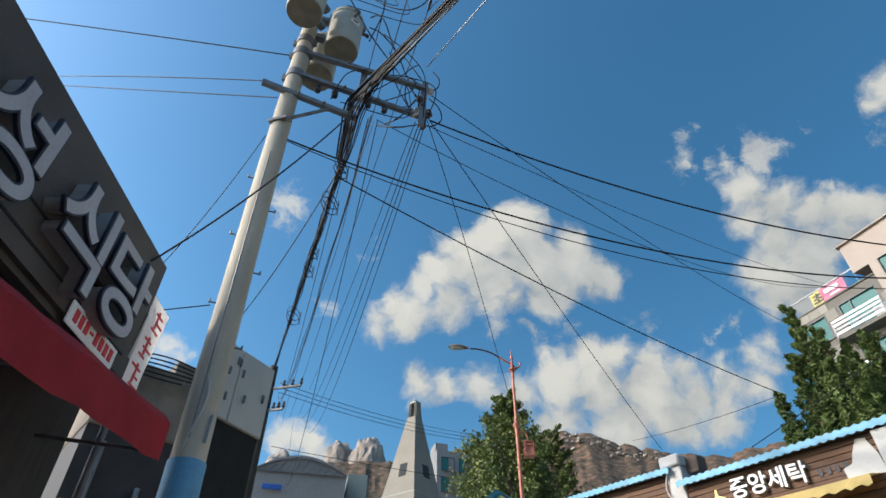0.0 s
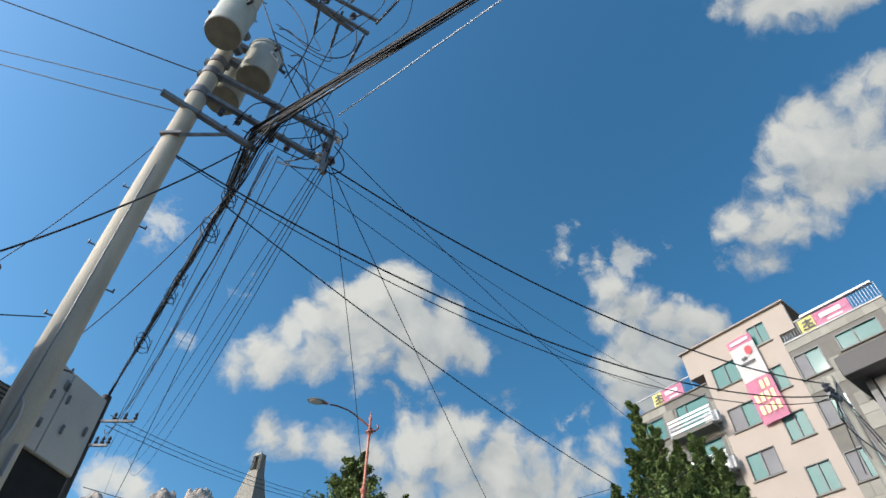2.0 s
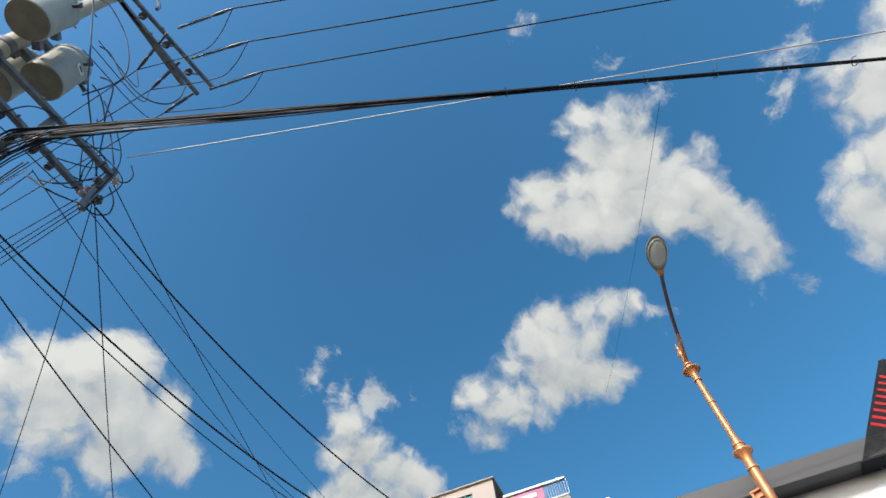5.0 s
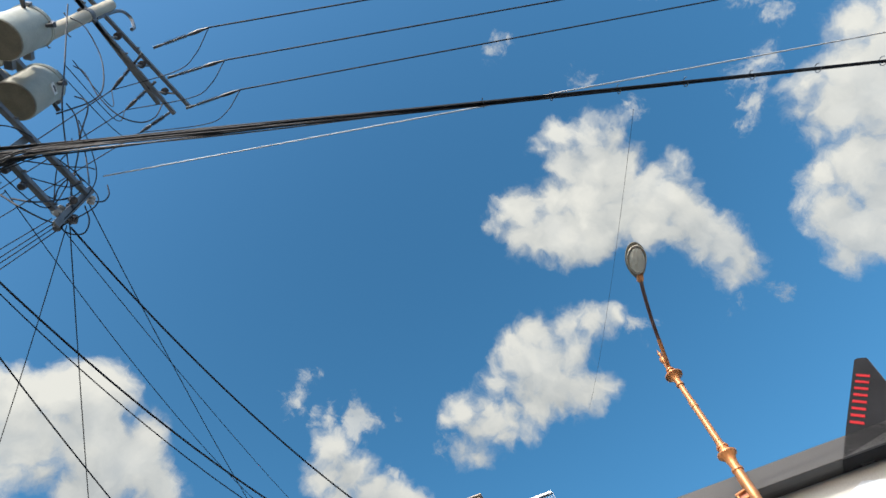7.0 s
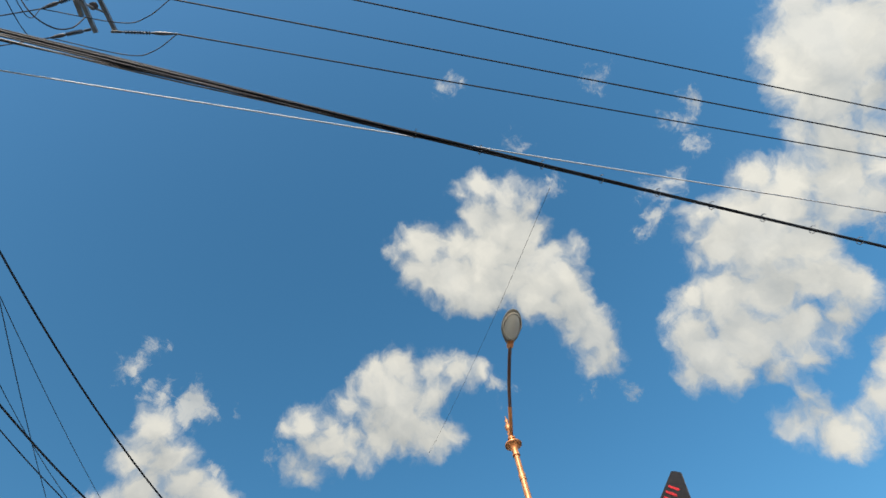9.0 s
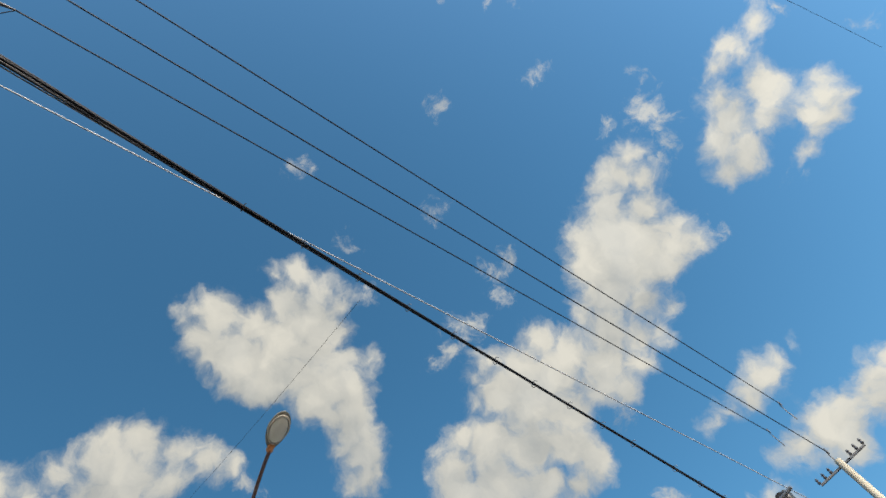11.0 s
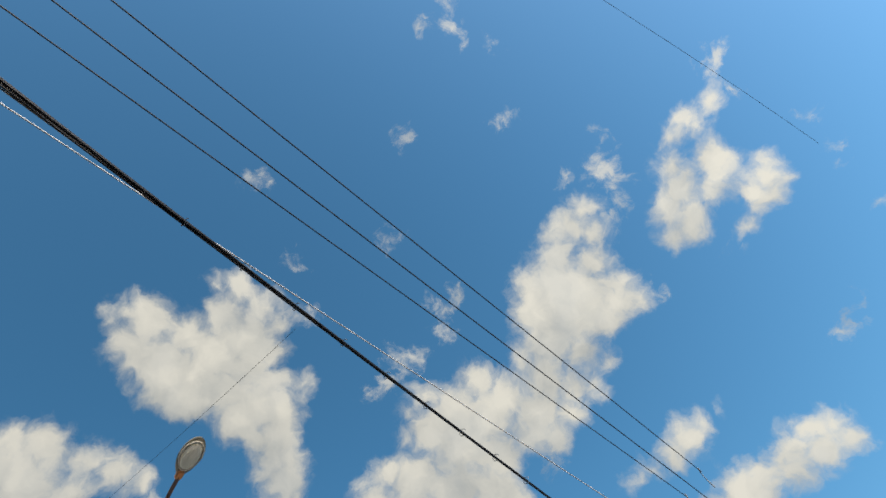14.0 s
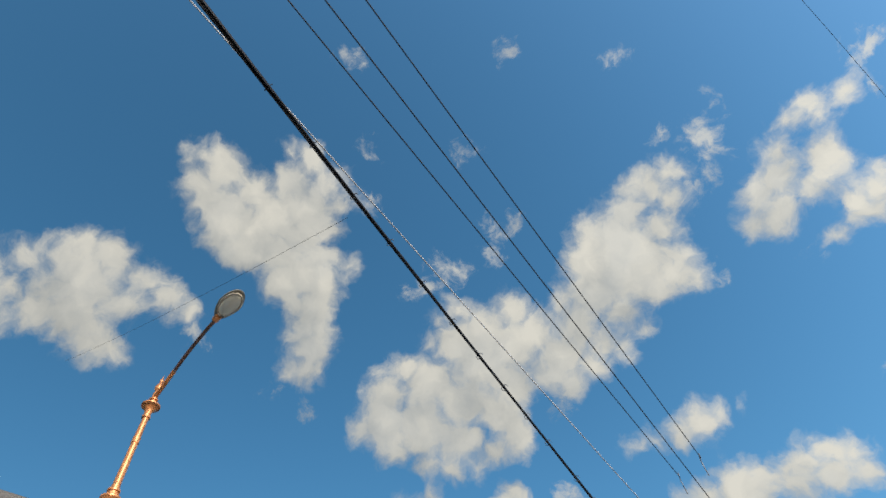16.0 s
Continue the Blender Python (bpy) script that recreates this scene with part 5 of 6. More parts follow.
def shop_front(name, label, x0, x1, zl, zr, board_h, seed, depth=5.0):
    """Single-storey shop with a timber sign board under a corrugated roof edge."""
    t = thing(name, LAU, label, "shop")
    rng = random.Random(seed)
    w = x1 - x0
    part("wall_body", box(B(), ((x0 + x1) / 2, depth / 2 + 0.3, 2.2), (w, depth, 4.4)), CEMENT, t)
    zt = lambda x: zl + (zr - zl) * (x - x0) / w
    bk = slab(B(), [(x0, zl - board_h), (x0, zl), (x1, zr), (x1, zr - board_h)], 0.12)
    bd = part("board_backing", moved(bk, pose(0, 0.1, 0)), BOARD_BACK, t)
    n = max(5, int(board_h / 0.085))
    for k in range(n):
        x = x0
        while x < x1 - 0.05:
            xe = min(x1, x + rng.uniform(0.9, 1.9))
            za, zb = -board_h + board_h * k / n + 0.006, -board_h + board_h * (k + 1) / n - 0.006
            d = 0.02 + rng.uniform(0, 0.012)
            pl = slab(B(), [(x + 0.003, zt(x) + za), (x + 0.003, zt(x) + zb), (xe - 0.003, zt(xe) + zb), (xe - 0.003, zt(xe) + za)], d)
            part("plank", moved(pl, pose(0, 0.1 - d, 0)), BOARD, bd)
            x = xe
    # corrugated sheet edge
    eb = B()
    m = int(w / 0.022)
    rows = []
    for i in range(m + 1):
        x = x0 - 0.05 + (w + 0.1) * i / m
        wob = 0.012 * math.sin(2 * math.pi * x / 0.13)
        rows.append([eb.verts.new((x, -0.1, zt(x) - 0.11 + wob)), eb.verts.new((x, -0.1, zt(x) - 0.01 + wob)), eb.verts.new((x, 0.3, zt(x) - 0.02 + wob)), eb.verts.new((x, depth, zt(x) - 0.3 + wob))])
    for a, b in zip(rows, rows[1:]):
        for k in range(3):
            eb.faces.new((a[k], b[k], b[k + 1], a[k + 1]))
    part("roof_sheet", eb, TEAL_EDGE, t, "blue corrugated roof sheet")
    return t


laundry = shop_front("laundry_shop", "laundry shop with a brown timber board under a blue roof edge", 0.0, 3.3, 5.0, 5.0, 1.1, 3)
q0 = (0.80, 4.53)
q1 = (2.02, 4.48)
n_size = 0.335
lettering("sign_letters", "중앙세탁", n_size, 0.08, WHITE_PAINT, laundry, pose(q0[0], 0.03, q0[1], 0, 1.5, 0), "raised white sign letters", LETTER_SIDE)
b = B()
for k in range(6):
    box(b, (q1[0] + 0.15 + 0.12 * k, 0.065, q1[1] + 0.08), (0.06, 0.01, 0.1))
part("number_bars", b, BLACK_INK, laundry, "row of small dark bars")
part("badge", moved(slab(B(), [(0, 0), (0.2, 0.02), (0.24, 0.16), (0.13, 0.2), (0.12, 0.3), (0.09, 0.3), (0.08, 0.2), (-0.03, 0.15)], 0.02), pose(q0[0] - 0.38, 0.06, q0[1] - 0.1)), YELLOW_CLOTH, laundry, "small hanger badge")
part("torn_film", moved(slab(B(), [(2.5, 4.35), (2.48, 4.52), (2.62, 4.56), (2.68, 4.7), (2.78, 4.86), (2.9, 4.84), (2.98, 4.6), (3.0, 4.35)], 0.02), pose(0, 0.05, 0)), PRINT_WHITE, laundry, "torn white film")
part("end_panel", box(B(), (3.3, 0.06, 4.35), (0.55, 0.2, 1.05)), OLD_WHITE, laundry, "pale sheet metal end panel")
aw = B()
rows = []
for i in range(31):
    x = 0.8 + 2.1 * i / 30
    s = 0.02 * math.sin(i * 2.1)
    rows.append([aw.verts.new((x, 0.05, 4.36)), aw.verts.new((x, -0.4, 4.25)), aw.verts.new((x, -0.42, 4.12 + s))])
for a, c in zip(rows, rows[1:]):
    for k in range(2):
        aw.faces.new((a[k], c[k], c[k + 1], a[k + 1]))
bmesh.ops.solidify(aw, geom=aw.faces[:], thickness=0.012)
part("canvas_awning", aw, AWNING_YEL, laundry, "faded yellow canvas awning")
for k in range(3):
    part("service_wire", tube(B(), smooth_path([(3.35 + 0.12 * k, -0.05, 5.0), (3.4 + 0.1 * k, -0.08, 4.6), (3.5 + 0.05 * k, -0.05, 4.1)]), 0.008), RUBBER, laundry)
part("side_gutter", beam(B(), (3.75, -0.1, 5.02), (4.1, 3.0, 4.7), 0.12, 0.14), TEAL_EDGE, laundry, "blue side gutter")

shop_front("timber_shop", "neighbouring shop with a timber board under a blue roof edge", -3.0, -0.18, 5.34, 5.27, 0.9, 5)
pillar = thing("chimney_pillar", LAU @ pose(-0.12, 0.0, 0), "stained cement pillar between two shops", "pillar")
part("shaft", box(B(), (0, 0.2, 2.64), (0.3, 0.36, 5.28), bevel=0.02), CEMENT, pillar)
part("cap", box(B(), (-0.02, 0.2, 5.38), (0.40, 0.46, 0.2), bevel=0.03), CEMENT, pillar)
part("pot", box(B(), (0.28, 0.35, 5.3), (0.24, 0.3, 0.3), bevel=0.02), BROWN_WALL, pillar)
part("drain_wire", tube(B(), smooth_path([(-0.1, -0.02, 5.2), (-0.16, -0.04, 4.9), (-0.02, -0.04, 4.6), (0.1, -0.03, 4.1)]), 0.012), OLD_WHITE, pillar)


def gable_house(name, label, m, w, dpt, eave, ridge, wall, roof, wins=0):
    t = thing(name, m, label, "house", "low houses")
    part("wall", moved(slab(B(), [(-w / 2, 0), (-w / 2, eave), (0, ridge), (w / 2, eave), (w / 2, 0)], dpt), Matrix()), wall, t)
    for s in (-1, 1):
        rb = B()
        p = [(s * (w / 2 + 0.3), -0.3, eave - 0.12), (0, -0.3, ridge + 0.06), (0, dpt + 0.3, ridge + 0.06), (s * (w / 2 + 0.3), dpt + 0.3, eave - 0.12)]
        f = rb.faces.new([rb.verts.new(v) for v in p])
        bmesh.ops.solidify(rb, geom=[f], thickness=0.1)
        part("roof_slope", rb, roof, t)
    for k in range(wins):
        window_unit(t, -w / 2 + w * (k + 0.5) / wins, eave - 1.2, 0.9, 0.9, -0.04)
    return t


gable_house("low_house", "low cream house with a blue tin roof", Matrix.Translation((1.584, 15.921, 0)) @ pose(0, 0, 0, 0, 0, -30), 3.6, 5, 5.4, 6.6, YELLOW_CLOTH, TEAL_EDGE)
gable_house("red_house", "white house with a red tiled roof on the slope", Matrix.Translation((12.875, 27.097, 0)) @ pose(0, 0, 0, 0, 0, 20), 5, 6, 9.6, 10.6, WHITE_PAINT, RED_TILE)


# ---- restaurant ----
def restaurant():
    t = thing("restaurant", pose(-2.76, 0, 0), "restaurant with a dark brown sign board and a red awning", "restaurant")
    part("wall_body", box(B(), (-3.1, 1.6, 2.6), (5.9, 5.4, 5.2)), BROWN_WALL, t)
    sb = box(B(), (-0.02, 1.55, 4.43), (0.18, 5.8, 1.3))
    ed = [e for e in sb.edges if abs((e.verts[0].co - e.verts[1].co).z) < 0.01 and abs(e.verts[0].co.y - e.verts[1].co.y) > 1]
    bmesh.ops.bevel(sb, geom=ed, offset=0.05, segments=4, affect="EDGES")
    part("sign_board", sb, SIGN_BROWN, t, "dark brown sign board")
    for z in (3.98, 4.2):
        part("board_groove", box(B(), (0.072, 1.5, z), (0.01, 5.6, 0.02)), BLACK_WALL, t)
    # letters run towards the pole, read from the street
    for ch, y0 in (("성", 1.86), ("식", 2.74), ("당", 3.42)):
        lettering("sign_letter", ch, 0.8, 0.16, LETTER_GREY, t, pose(0.15, y0, 3.98, 0, 0, 90), "raised grey sign letter", LETTER_SIDE, 0.016)
        lettering("letter_backing", ch, 0.8, 0.03, NAVY_EDGE, t, pose(0.208, y0, 3.98, 0, 0, 90), "navy outline of the letter", None, 0.034)
    np_ = part("number_plate", box(B(), (0.09, 3.83, 3.86), (0.02, 0.74, 0.19), bevel=0.01), WHITE_PAINT, t, "white plate with red bars")
    b = B()
    for k in range(8):
        box(b, (0.103, 3.55 + 0.08 * k, 3.86), (0.006, 0.052, 0.1 if k != 3 else 0.02))
    part("number_bars", b, RED_INK, np_)
    # awning
    ab = B()
    prof = [(0.08, 3.62), (0.45, 3.4), (0.74, 3.21), (0.79, 3.15), (0.79, 2.88)]
    n = 24
    g = []
    for i in range(n + 1):
        y = -1.3 + 5.35 * i / n
        s = 0.006 * math.sin(i * 2.4) + 0.004 * math.sin(i * 5.1)
        g.append([ab.verts.new((x + s, y, z + 0.11 * (y - 3) + s * (1 if k else 0))) for k, (x, z) in enumerate(prof)])
    for a, c in zip(g, g[1:]):
        for k in range(len(prof) - 1):
            ab.faces.new((a[k], c[k], c[k + 1], a[k + 1]))
    bmesh.ops.solidify(ab, geom=ab.faces[:], thickness=0.01)
    part("awning", ab, RED_CLOTH, t, "red cloth awning")
    for y in (-0.8, 1.0, 2.4, 3.85):
        part("awning_rod", bar(B(), (0.0, y, 3.0 + 0.11 * (y - 3)), (0.77, y, 2.9 + 0.11 * (y - 3)), 0.014, seg=8), OLD_STEEL, t)
    # Dark panel: the awning's shade is put into its brown.
    part("shop_front", box(B(), (-0.1, 1.5, 1.85), (0.12, 5.5, 3.3)), SHADOW_BROWN, t, "dark brown timber shop front with awning shade in its colour")
    part("shop_window", box(B(), (-0.08, 1.2, 1.5), (0.1, 4.0, 1.9)), TEAL_GLASS, t)
    part("corner_pipe", bar(B(), (0.12, 4.4, 0.15), (0.12, 4.4, 3.7), 0.03), OLD_STEEL, t)
    part("hand_rail", tube(B(), [(0.5, 3.2, 2.42), (0.5, 4.3, 2.42), (0.5, 4.34, 2.38), (0.5, 4.34, 0.15)], 0.025, 8), GALV, t)
    return t


restaurant()
t = thing("hanging_banner", pose(-2.7, 4.45, 4.72, 0, 4, 88), "white cloth banner with red print beside the sign", "banner")
part("cloth", draped(0.36, 0.98, 0.015, 6, 14), WHITE_CLOTH, t)
rng = random.Random(11)
for k in range(3):
    b = B()
    for j in range(3):
        box(b, (0.18 + rng.uniform(-0.04, 0.04), -0.03, -0.15 - 0.28 * k - 0.08 * j), (rng.uniform(0.08, 0.18), 0.006, 0.02))
    box(b, (0.16, -0.03, -0.2 - 0.28 * k), (0.03, 0.006, 0.18))
    part("red_print", b, RED_INK, t)
t = thing("yellow_sign", pose(-2.2, 4.55, 1.9, 0, 30, 70), "yellow and white sign board leaning behind the pole", "sign")
part("board", box(B(), (0, 0, 0.4), (0.3, 0.03, 0.9)), YELLOW_CLOTH, t)
part("bars", print_bars(B(), 0, 0.4, 0.22, 0.7, 4, -0.02, random.Random(3)), BLACK_INK, t)

# neighbours up the street on the restaurant's side
t = thing("panel_building", Matrix.Translation((-4.548, 14.294, 0)) @ pose(0, 0, 0, 0, 0, 62), "old building with stained white upper panels", "building")
zt, zb_ = 9.292, 7.363
for x, w_ in ((-0.6, 1.188), (-1.5, 0.588)):
    part("upper_panel", box(B(), (x, 0.3, (zt + zb_) / 2), (w_, 0.6, zt - zb_), bevel=0.02), OLD_WHITE, t, "stained white panel")
part("lower_wall", box(B(), (-0.9, 0.45, zb_ / 2), (1.76, 0.7, zb_)), BLACK_WALL, t, "dark lower storey")
rng = random.Random(5)
for k in range(7):
    part("rust_hook", box(B(), (-rng.uniform(0.2, 1.6), -0.03, rng.uniform(zb_ + 0.4, zt - 0.3)), (0.07, 0.06, 0.22), bevel=0.02), OLD_STEEL, t)
t = thing("brown_building", pose(-5.2, 9.75, 0, 0, 0, 40), "brown rendered building tangled with wires", "building")
part("wall", box(B(), (0, 1.5, 6.2), (1.7, 3.0, 1.28), bevel=0.03), RENDER_BROWN, t, "stained brown render")
# Lower storey coloured darker than the wall above to stand in for shade.
part("lower_front", box(B(), (0, 1.56, 2.78), (1.66, 3.0, 5.56)), SHADOW_BROWN, t, "recessed lower storey with shade in its dark colour")
for x, z, h in ((-0.5, 4.0, 2.6), (0.25, 3.6, 2.2)):
    part("post", bar(B(), (x, -0.02, z - h), (x, -0.02, z + h / 2), 0.045, seg=10), GALV, t)
part("cross_pipe", bar(B(), (-0.8, -0.06, 4.3), (0.8, -0.06, 4.25), 0.03, seg=8), OLD_STEEL, t)
part("roof_block", box(B(), (0.5, 0.6, 7.0), (0.45, 0.7, 0.4), bevel=0.02), RENDER_BROWN, t)
for k in range(6):
    part("wire", tube(B(), smooth_path([(-0.9, -0.05, 6.6 + 0.06 * k), (0, -0.25, 6.5 + 0.09 * k), (1.0, -0.12, 6.65 + 0.05 * k)]), 0.014), RUBBER, t)


def street_pole(p, height, r, label, arms=()):
    t = thing("utility_pole", Matrix.Translation((p[0], p[1], 0)), label, "utility pole")
    part("shaft", bar(B(), (0, 0, 0), (0, 0, height), r * 1.35, r, 16), CONCRETE if "concrete" in label else SHADOW_BROWN, t)
    for z, w, a in arms:
        d = Vector((math.cos(radians(a)), math.sin(radians(a)), 0))
        ab = part("cross_arm", beam(B(), d * -0.3 + Vector((0, 0, z)), d * w + Vector((0, 0, z)), 0.06, 0.06), OLD_STEEL, t)
        for k in range(3):
            part("insulator", turned(B(), [(0.03, 0.04), (0.06, 0.08), (0.03, 0.14), (0.05, 0.18), (0.02, 0.25)], d * (w * (0.45 + 0.27 * k)) + Vector((0, 0, z)), 8), CERAMIC, ab)
    return t


P2 = (-5.217, 16.18, 10.447)
street_pole(P2, P2[2], 0.13, "dark weathered pole wrapped in cables", ((P2[2] - 0.75, 1.05, -15), (P2[2] - 1.45, 0.6, -15)))
street_pole(POLE_B, POLE_B.z + 0.15, 0.08, "concrete pole beside the printed wall with tangled cables", ((POLE_B.z - 0.4, 0.5, 200),))
rng = random.Random(21)
for k in range(12):
    a = POLE_B + Vector((rng.uniform(-0.1, 0.1), rng.uniform(-0.1, 0.1), rng.uniform(-0.5, 0.0)))
    e = POLE_B + Vector((rng.uniform(-0.4, 0.5), rng.uniform(-0.5, 0.2), rng.uniform(-3.5, -1.6)))
    mid = a.lerp(e, 0.4) + Vector((rng.uniform(-0.35, 0.25), rng.uniform(-0.2, 0.2), -0.1))
    single("drop_cable", tube(B(), smooth_path([a, mid, e], 8), 0.011), OLD_STEEL if k % 3 else RUBBER, "tangled service cable hanging beside the pole", "cable", "drop cables")
EP = (14.276, -14.8, 11.564)
ep = street_pole(EP, EP[2] - 0.3, 0.11, "concrete pole at the end of the span", ((EP[2] - 0.5, 0.9, 40), (EP[2] - 0.5, 0.9, 220)))
for k in range(3):
    p = Vector(FAR_ENDS[k]) - Vector((EP[0], EP[1], 0))
    part("wire_loop", tube(B(), smooth_path([p, p + Vector((0.2, -0.2, 0.35)), p + Vector((0.45, -0.4, 0.2)), p + Vector((0.5, -0.5, -0.3))]), 0.018, 6), OLD_STEEL, ep)


# ---- crossing mast ----
def crossing_mast():
    b0 = Vector((11.156, -4.58, 7.994))
    j = Vector((b0.x, b0.y, 6.35))
    e = Vector((7.613, -6.766, 6.5))
    t = thing("crossing_mast", Matrix.Translation((b0.x, b0.y, 0)), "pale steel mast with an arm carrying crossing signs", "signal mast")
    o = Vector((b0.x, b0.y, 0))
    part("post", turned(B(), [(0.16, 0.15), (0.15, 0.3), (0.12, 0.35), (0.095, b0.z - 0.04), (0.06, b0.z)], seg=18), MAST, t)
    part("arm", bar(B(), j - o, e - o, 0.045, 0.03, 12), GALV, t)
    part("joint", box(B(), j - o, (0.34, 0.34, 0.3), bevel=0.03), GALV, t)
    top = Vector((0, 0, b0.z - 0.1))
    for f, dz in ((0.55, 0.05), (0.8, 0.05)):
        part("stay", tube(B(), [top, (j.lerp(e, f) - o) + Vector((0, 0, dz))], 0.012, 6), OLD_STEEL, t)
    a = (e - j).normalized()
    c = Vector((8.746, -6.073, 6.5)) - o
    rz = math.degrees(math.atan2(a.y, a.x))
    M = Matrix.Translation(c) @ pose(0, 0, 0, 0, 0, rz) @ pose(0.03, -0.06, 0)
    sg = part("crossing_sign", moved(slab(B(), [(-0.26, -0.21), (-0.28, -0.19), (-0.28, -0.03), (-0.02, 0.49), (0.02, 0.49), (0.28, -0.03), (0.28, -0.19), (0.26, -0.21)], 0.03), M), BLUE_SIGN, t, "blue crossing sign")
    st = B()
    for k in range(4):
        box(st, (-0.17 + 0.11 * k, -0.006, -0.01), (0.055, 0.008, 0.12), Matrix.Rotation(radians(-18), 3, "Y"))
    box(st, (-0.01, -0.006, 0.19), (0.07, 0.008, 0.22), Matrix.Rotation(radians(14), 3, "Y"))
    part("white_marks", moved(st, M), WHITE_PAINT, sg, "plain white marks")
    lettering("sign_words", "횡단보도", 0.125, 0.006, WHITE_PAINT, sg, M @ pose(-0.22, -0.008, -0.18))
    c2 = Vector((9.211, -5.607, 6.4)) - o
    M2 = Matrix.Translation(c2) @ pose(0, 0, 0, 0, 0, rz) @ pose(-0.07, 0.05, 0)
    s2 = part("sign_back", moved(slab(B(), [(-0.25, -0.17), (-0.27, -0.14), (-0.27, -0.02), (-0.02, 0.39), (0.02, 0.39), (0.27, -0.02), (0.27, -0.14), (0.25, -0.17)], 0.03), M2), SIGN_BACK, t, "bare back of a second sign")
    for x in (-0.12, 0.12):
        part("rail", moved(box(B(), (x, -0.035, 0.02), (0.035, 0.03, 0.3)), M2), GALV, s2)
    c3 = Vector((8.498, -6.888, 6.65)) - o
    M3 = Matrix.Translation(c3) @ pose(0, 0, 0, 0, 0, rz)
    sb = part("signal_case", moved(box(B(), (0.12, 0, 0.05), (0.62, 0.18, 0.26), bevel=0.03), M3), FRAME_DARK, t, "dark signal case")
    for k in range(3):
        part("visor", moved(turned(B(), [(0.07, 0), (0.09, 0.02), (0.09, 0.12), (0.07, 0.12)], seg=14), M3 @ pose(-0.08 + 0.2 * k, -0.08, 0.05, 90, 0, 0)), SOFFIT, sb)


crossing_mast()
cable((11.143, -4.612, 7.986), (11.293, -8.362, 6.345), 0.12, 0.012)


# ---- far buildings ----
def far_tower():
    """Slender concrete church tower, a tall pyramid with a cut-off tip."""
    p = (-2.883, 59.931, 30.487)
    t = thing("church_tower", pose(p[0], p[1], 0, 0, 0, 52), "tall pyramid-shaped concrete church tower with slit openings", "tower")
    H = p[2]
    b = B()
    w, tp = 5.7, 0.55
    lo = [b.verts.new((sx * w, sy * w, 0)) for sx, sy in ((-1, -1), (1, -1), (1, 1), (-1, 1))]
    hi = [b.verts.new((sx * tp, sy * tp, H - 1.9)) for sx, sy in ((-1, -1), (1, -1), (1, 1), (-1, 1))]
    b.faces.new(lo[::-1])
    b.faces.new(hi)
    for k in range(4):
        b.faces.new((lo[k], lo[(k + 1) % 4], hi[(k + 1) % 4], hi[k]))
    part("shaft", b, TOWER, t)
    for sx in (-1, 1):
        for sy in (-1, 1):
            part("crown_post", beam(B(), (sx * tp * 0.82, sy * tp * 0.82, H - 1.95), (sx * tp * 0.62, sy * tp * 0.62, H - 0.3), 0.24, 0.24), TOWER, t)
    for sy in (-1, 1):
        part("crown_wall", beam(B(), (0, sy * tp * 0.86, H - 1.95), (0, sy * tp * 0.66, H - 0.3), tp * 1.3, 0.14), TOWER, t)
    part("crown_slab", box(B(), (0, 0, H - 0.18), (0.92, 0.92, 0.3), bevel=0.05), TOWER_PALE, t)

    def on_face(u, z, ww, hh, face):
        half = w + (tp - w) * z / (H - 1.9)
        lean = math.atan2(w - tp, H - 1.9)
        m = Matrix.Rotation(face * math.pi / 2, 4, "Z") @ pose(u * half, -half, z) @ Matrix.Rotation(-lean, 4, "X")
        part("opening", moved(box(B(), (0, 0, 0), (ww, 0.12, hh)), m), DARK_ROOM, t)

    for f in (0, 3):
        on_face(0.1, H * 0.74, 0.9, 1.3, f)
        on_face(-0.45, H * 0.60, 0.5, 1.1, f)
        on_face(0.3, H * 0.5, 1.4, 0.9, f)
        on_face(-0.2, H * 0.42, 0.5, 1.3, f)
    for z in (0.66, 0.5):
        half = w + (tp - w) * z * H / (H - 1.9)
        part("band", box(B(), (0, 0, z * H), (half * 2 + 0.05, half * 2 + 0.05, 0.12)), TOWER_PALE, t)


far_tower()


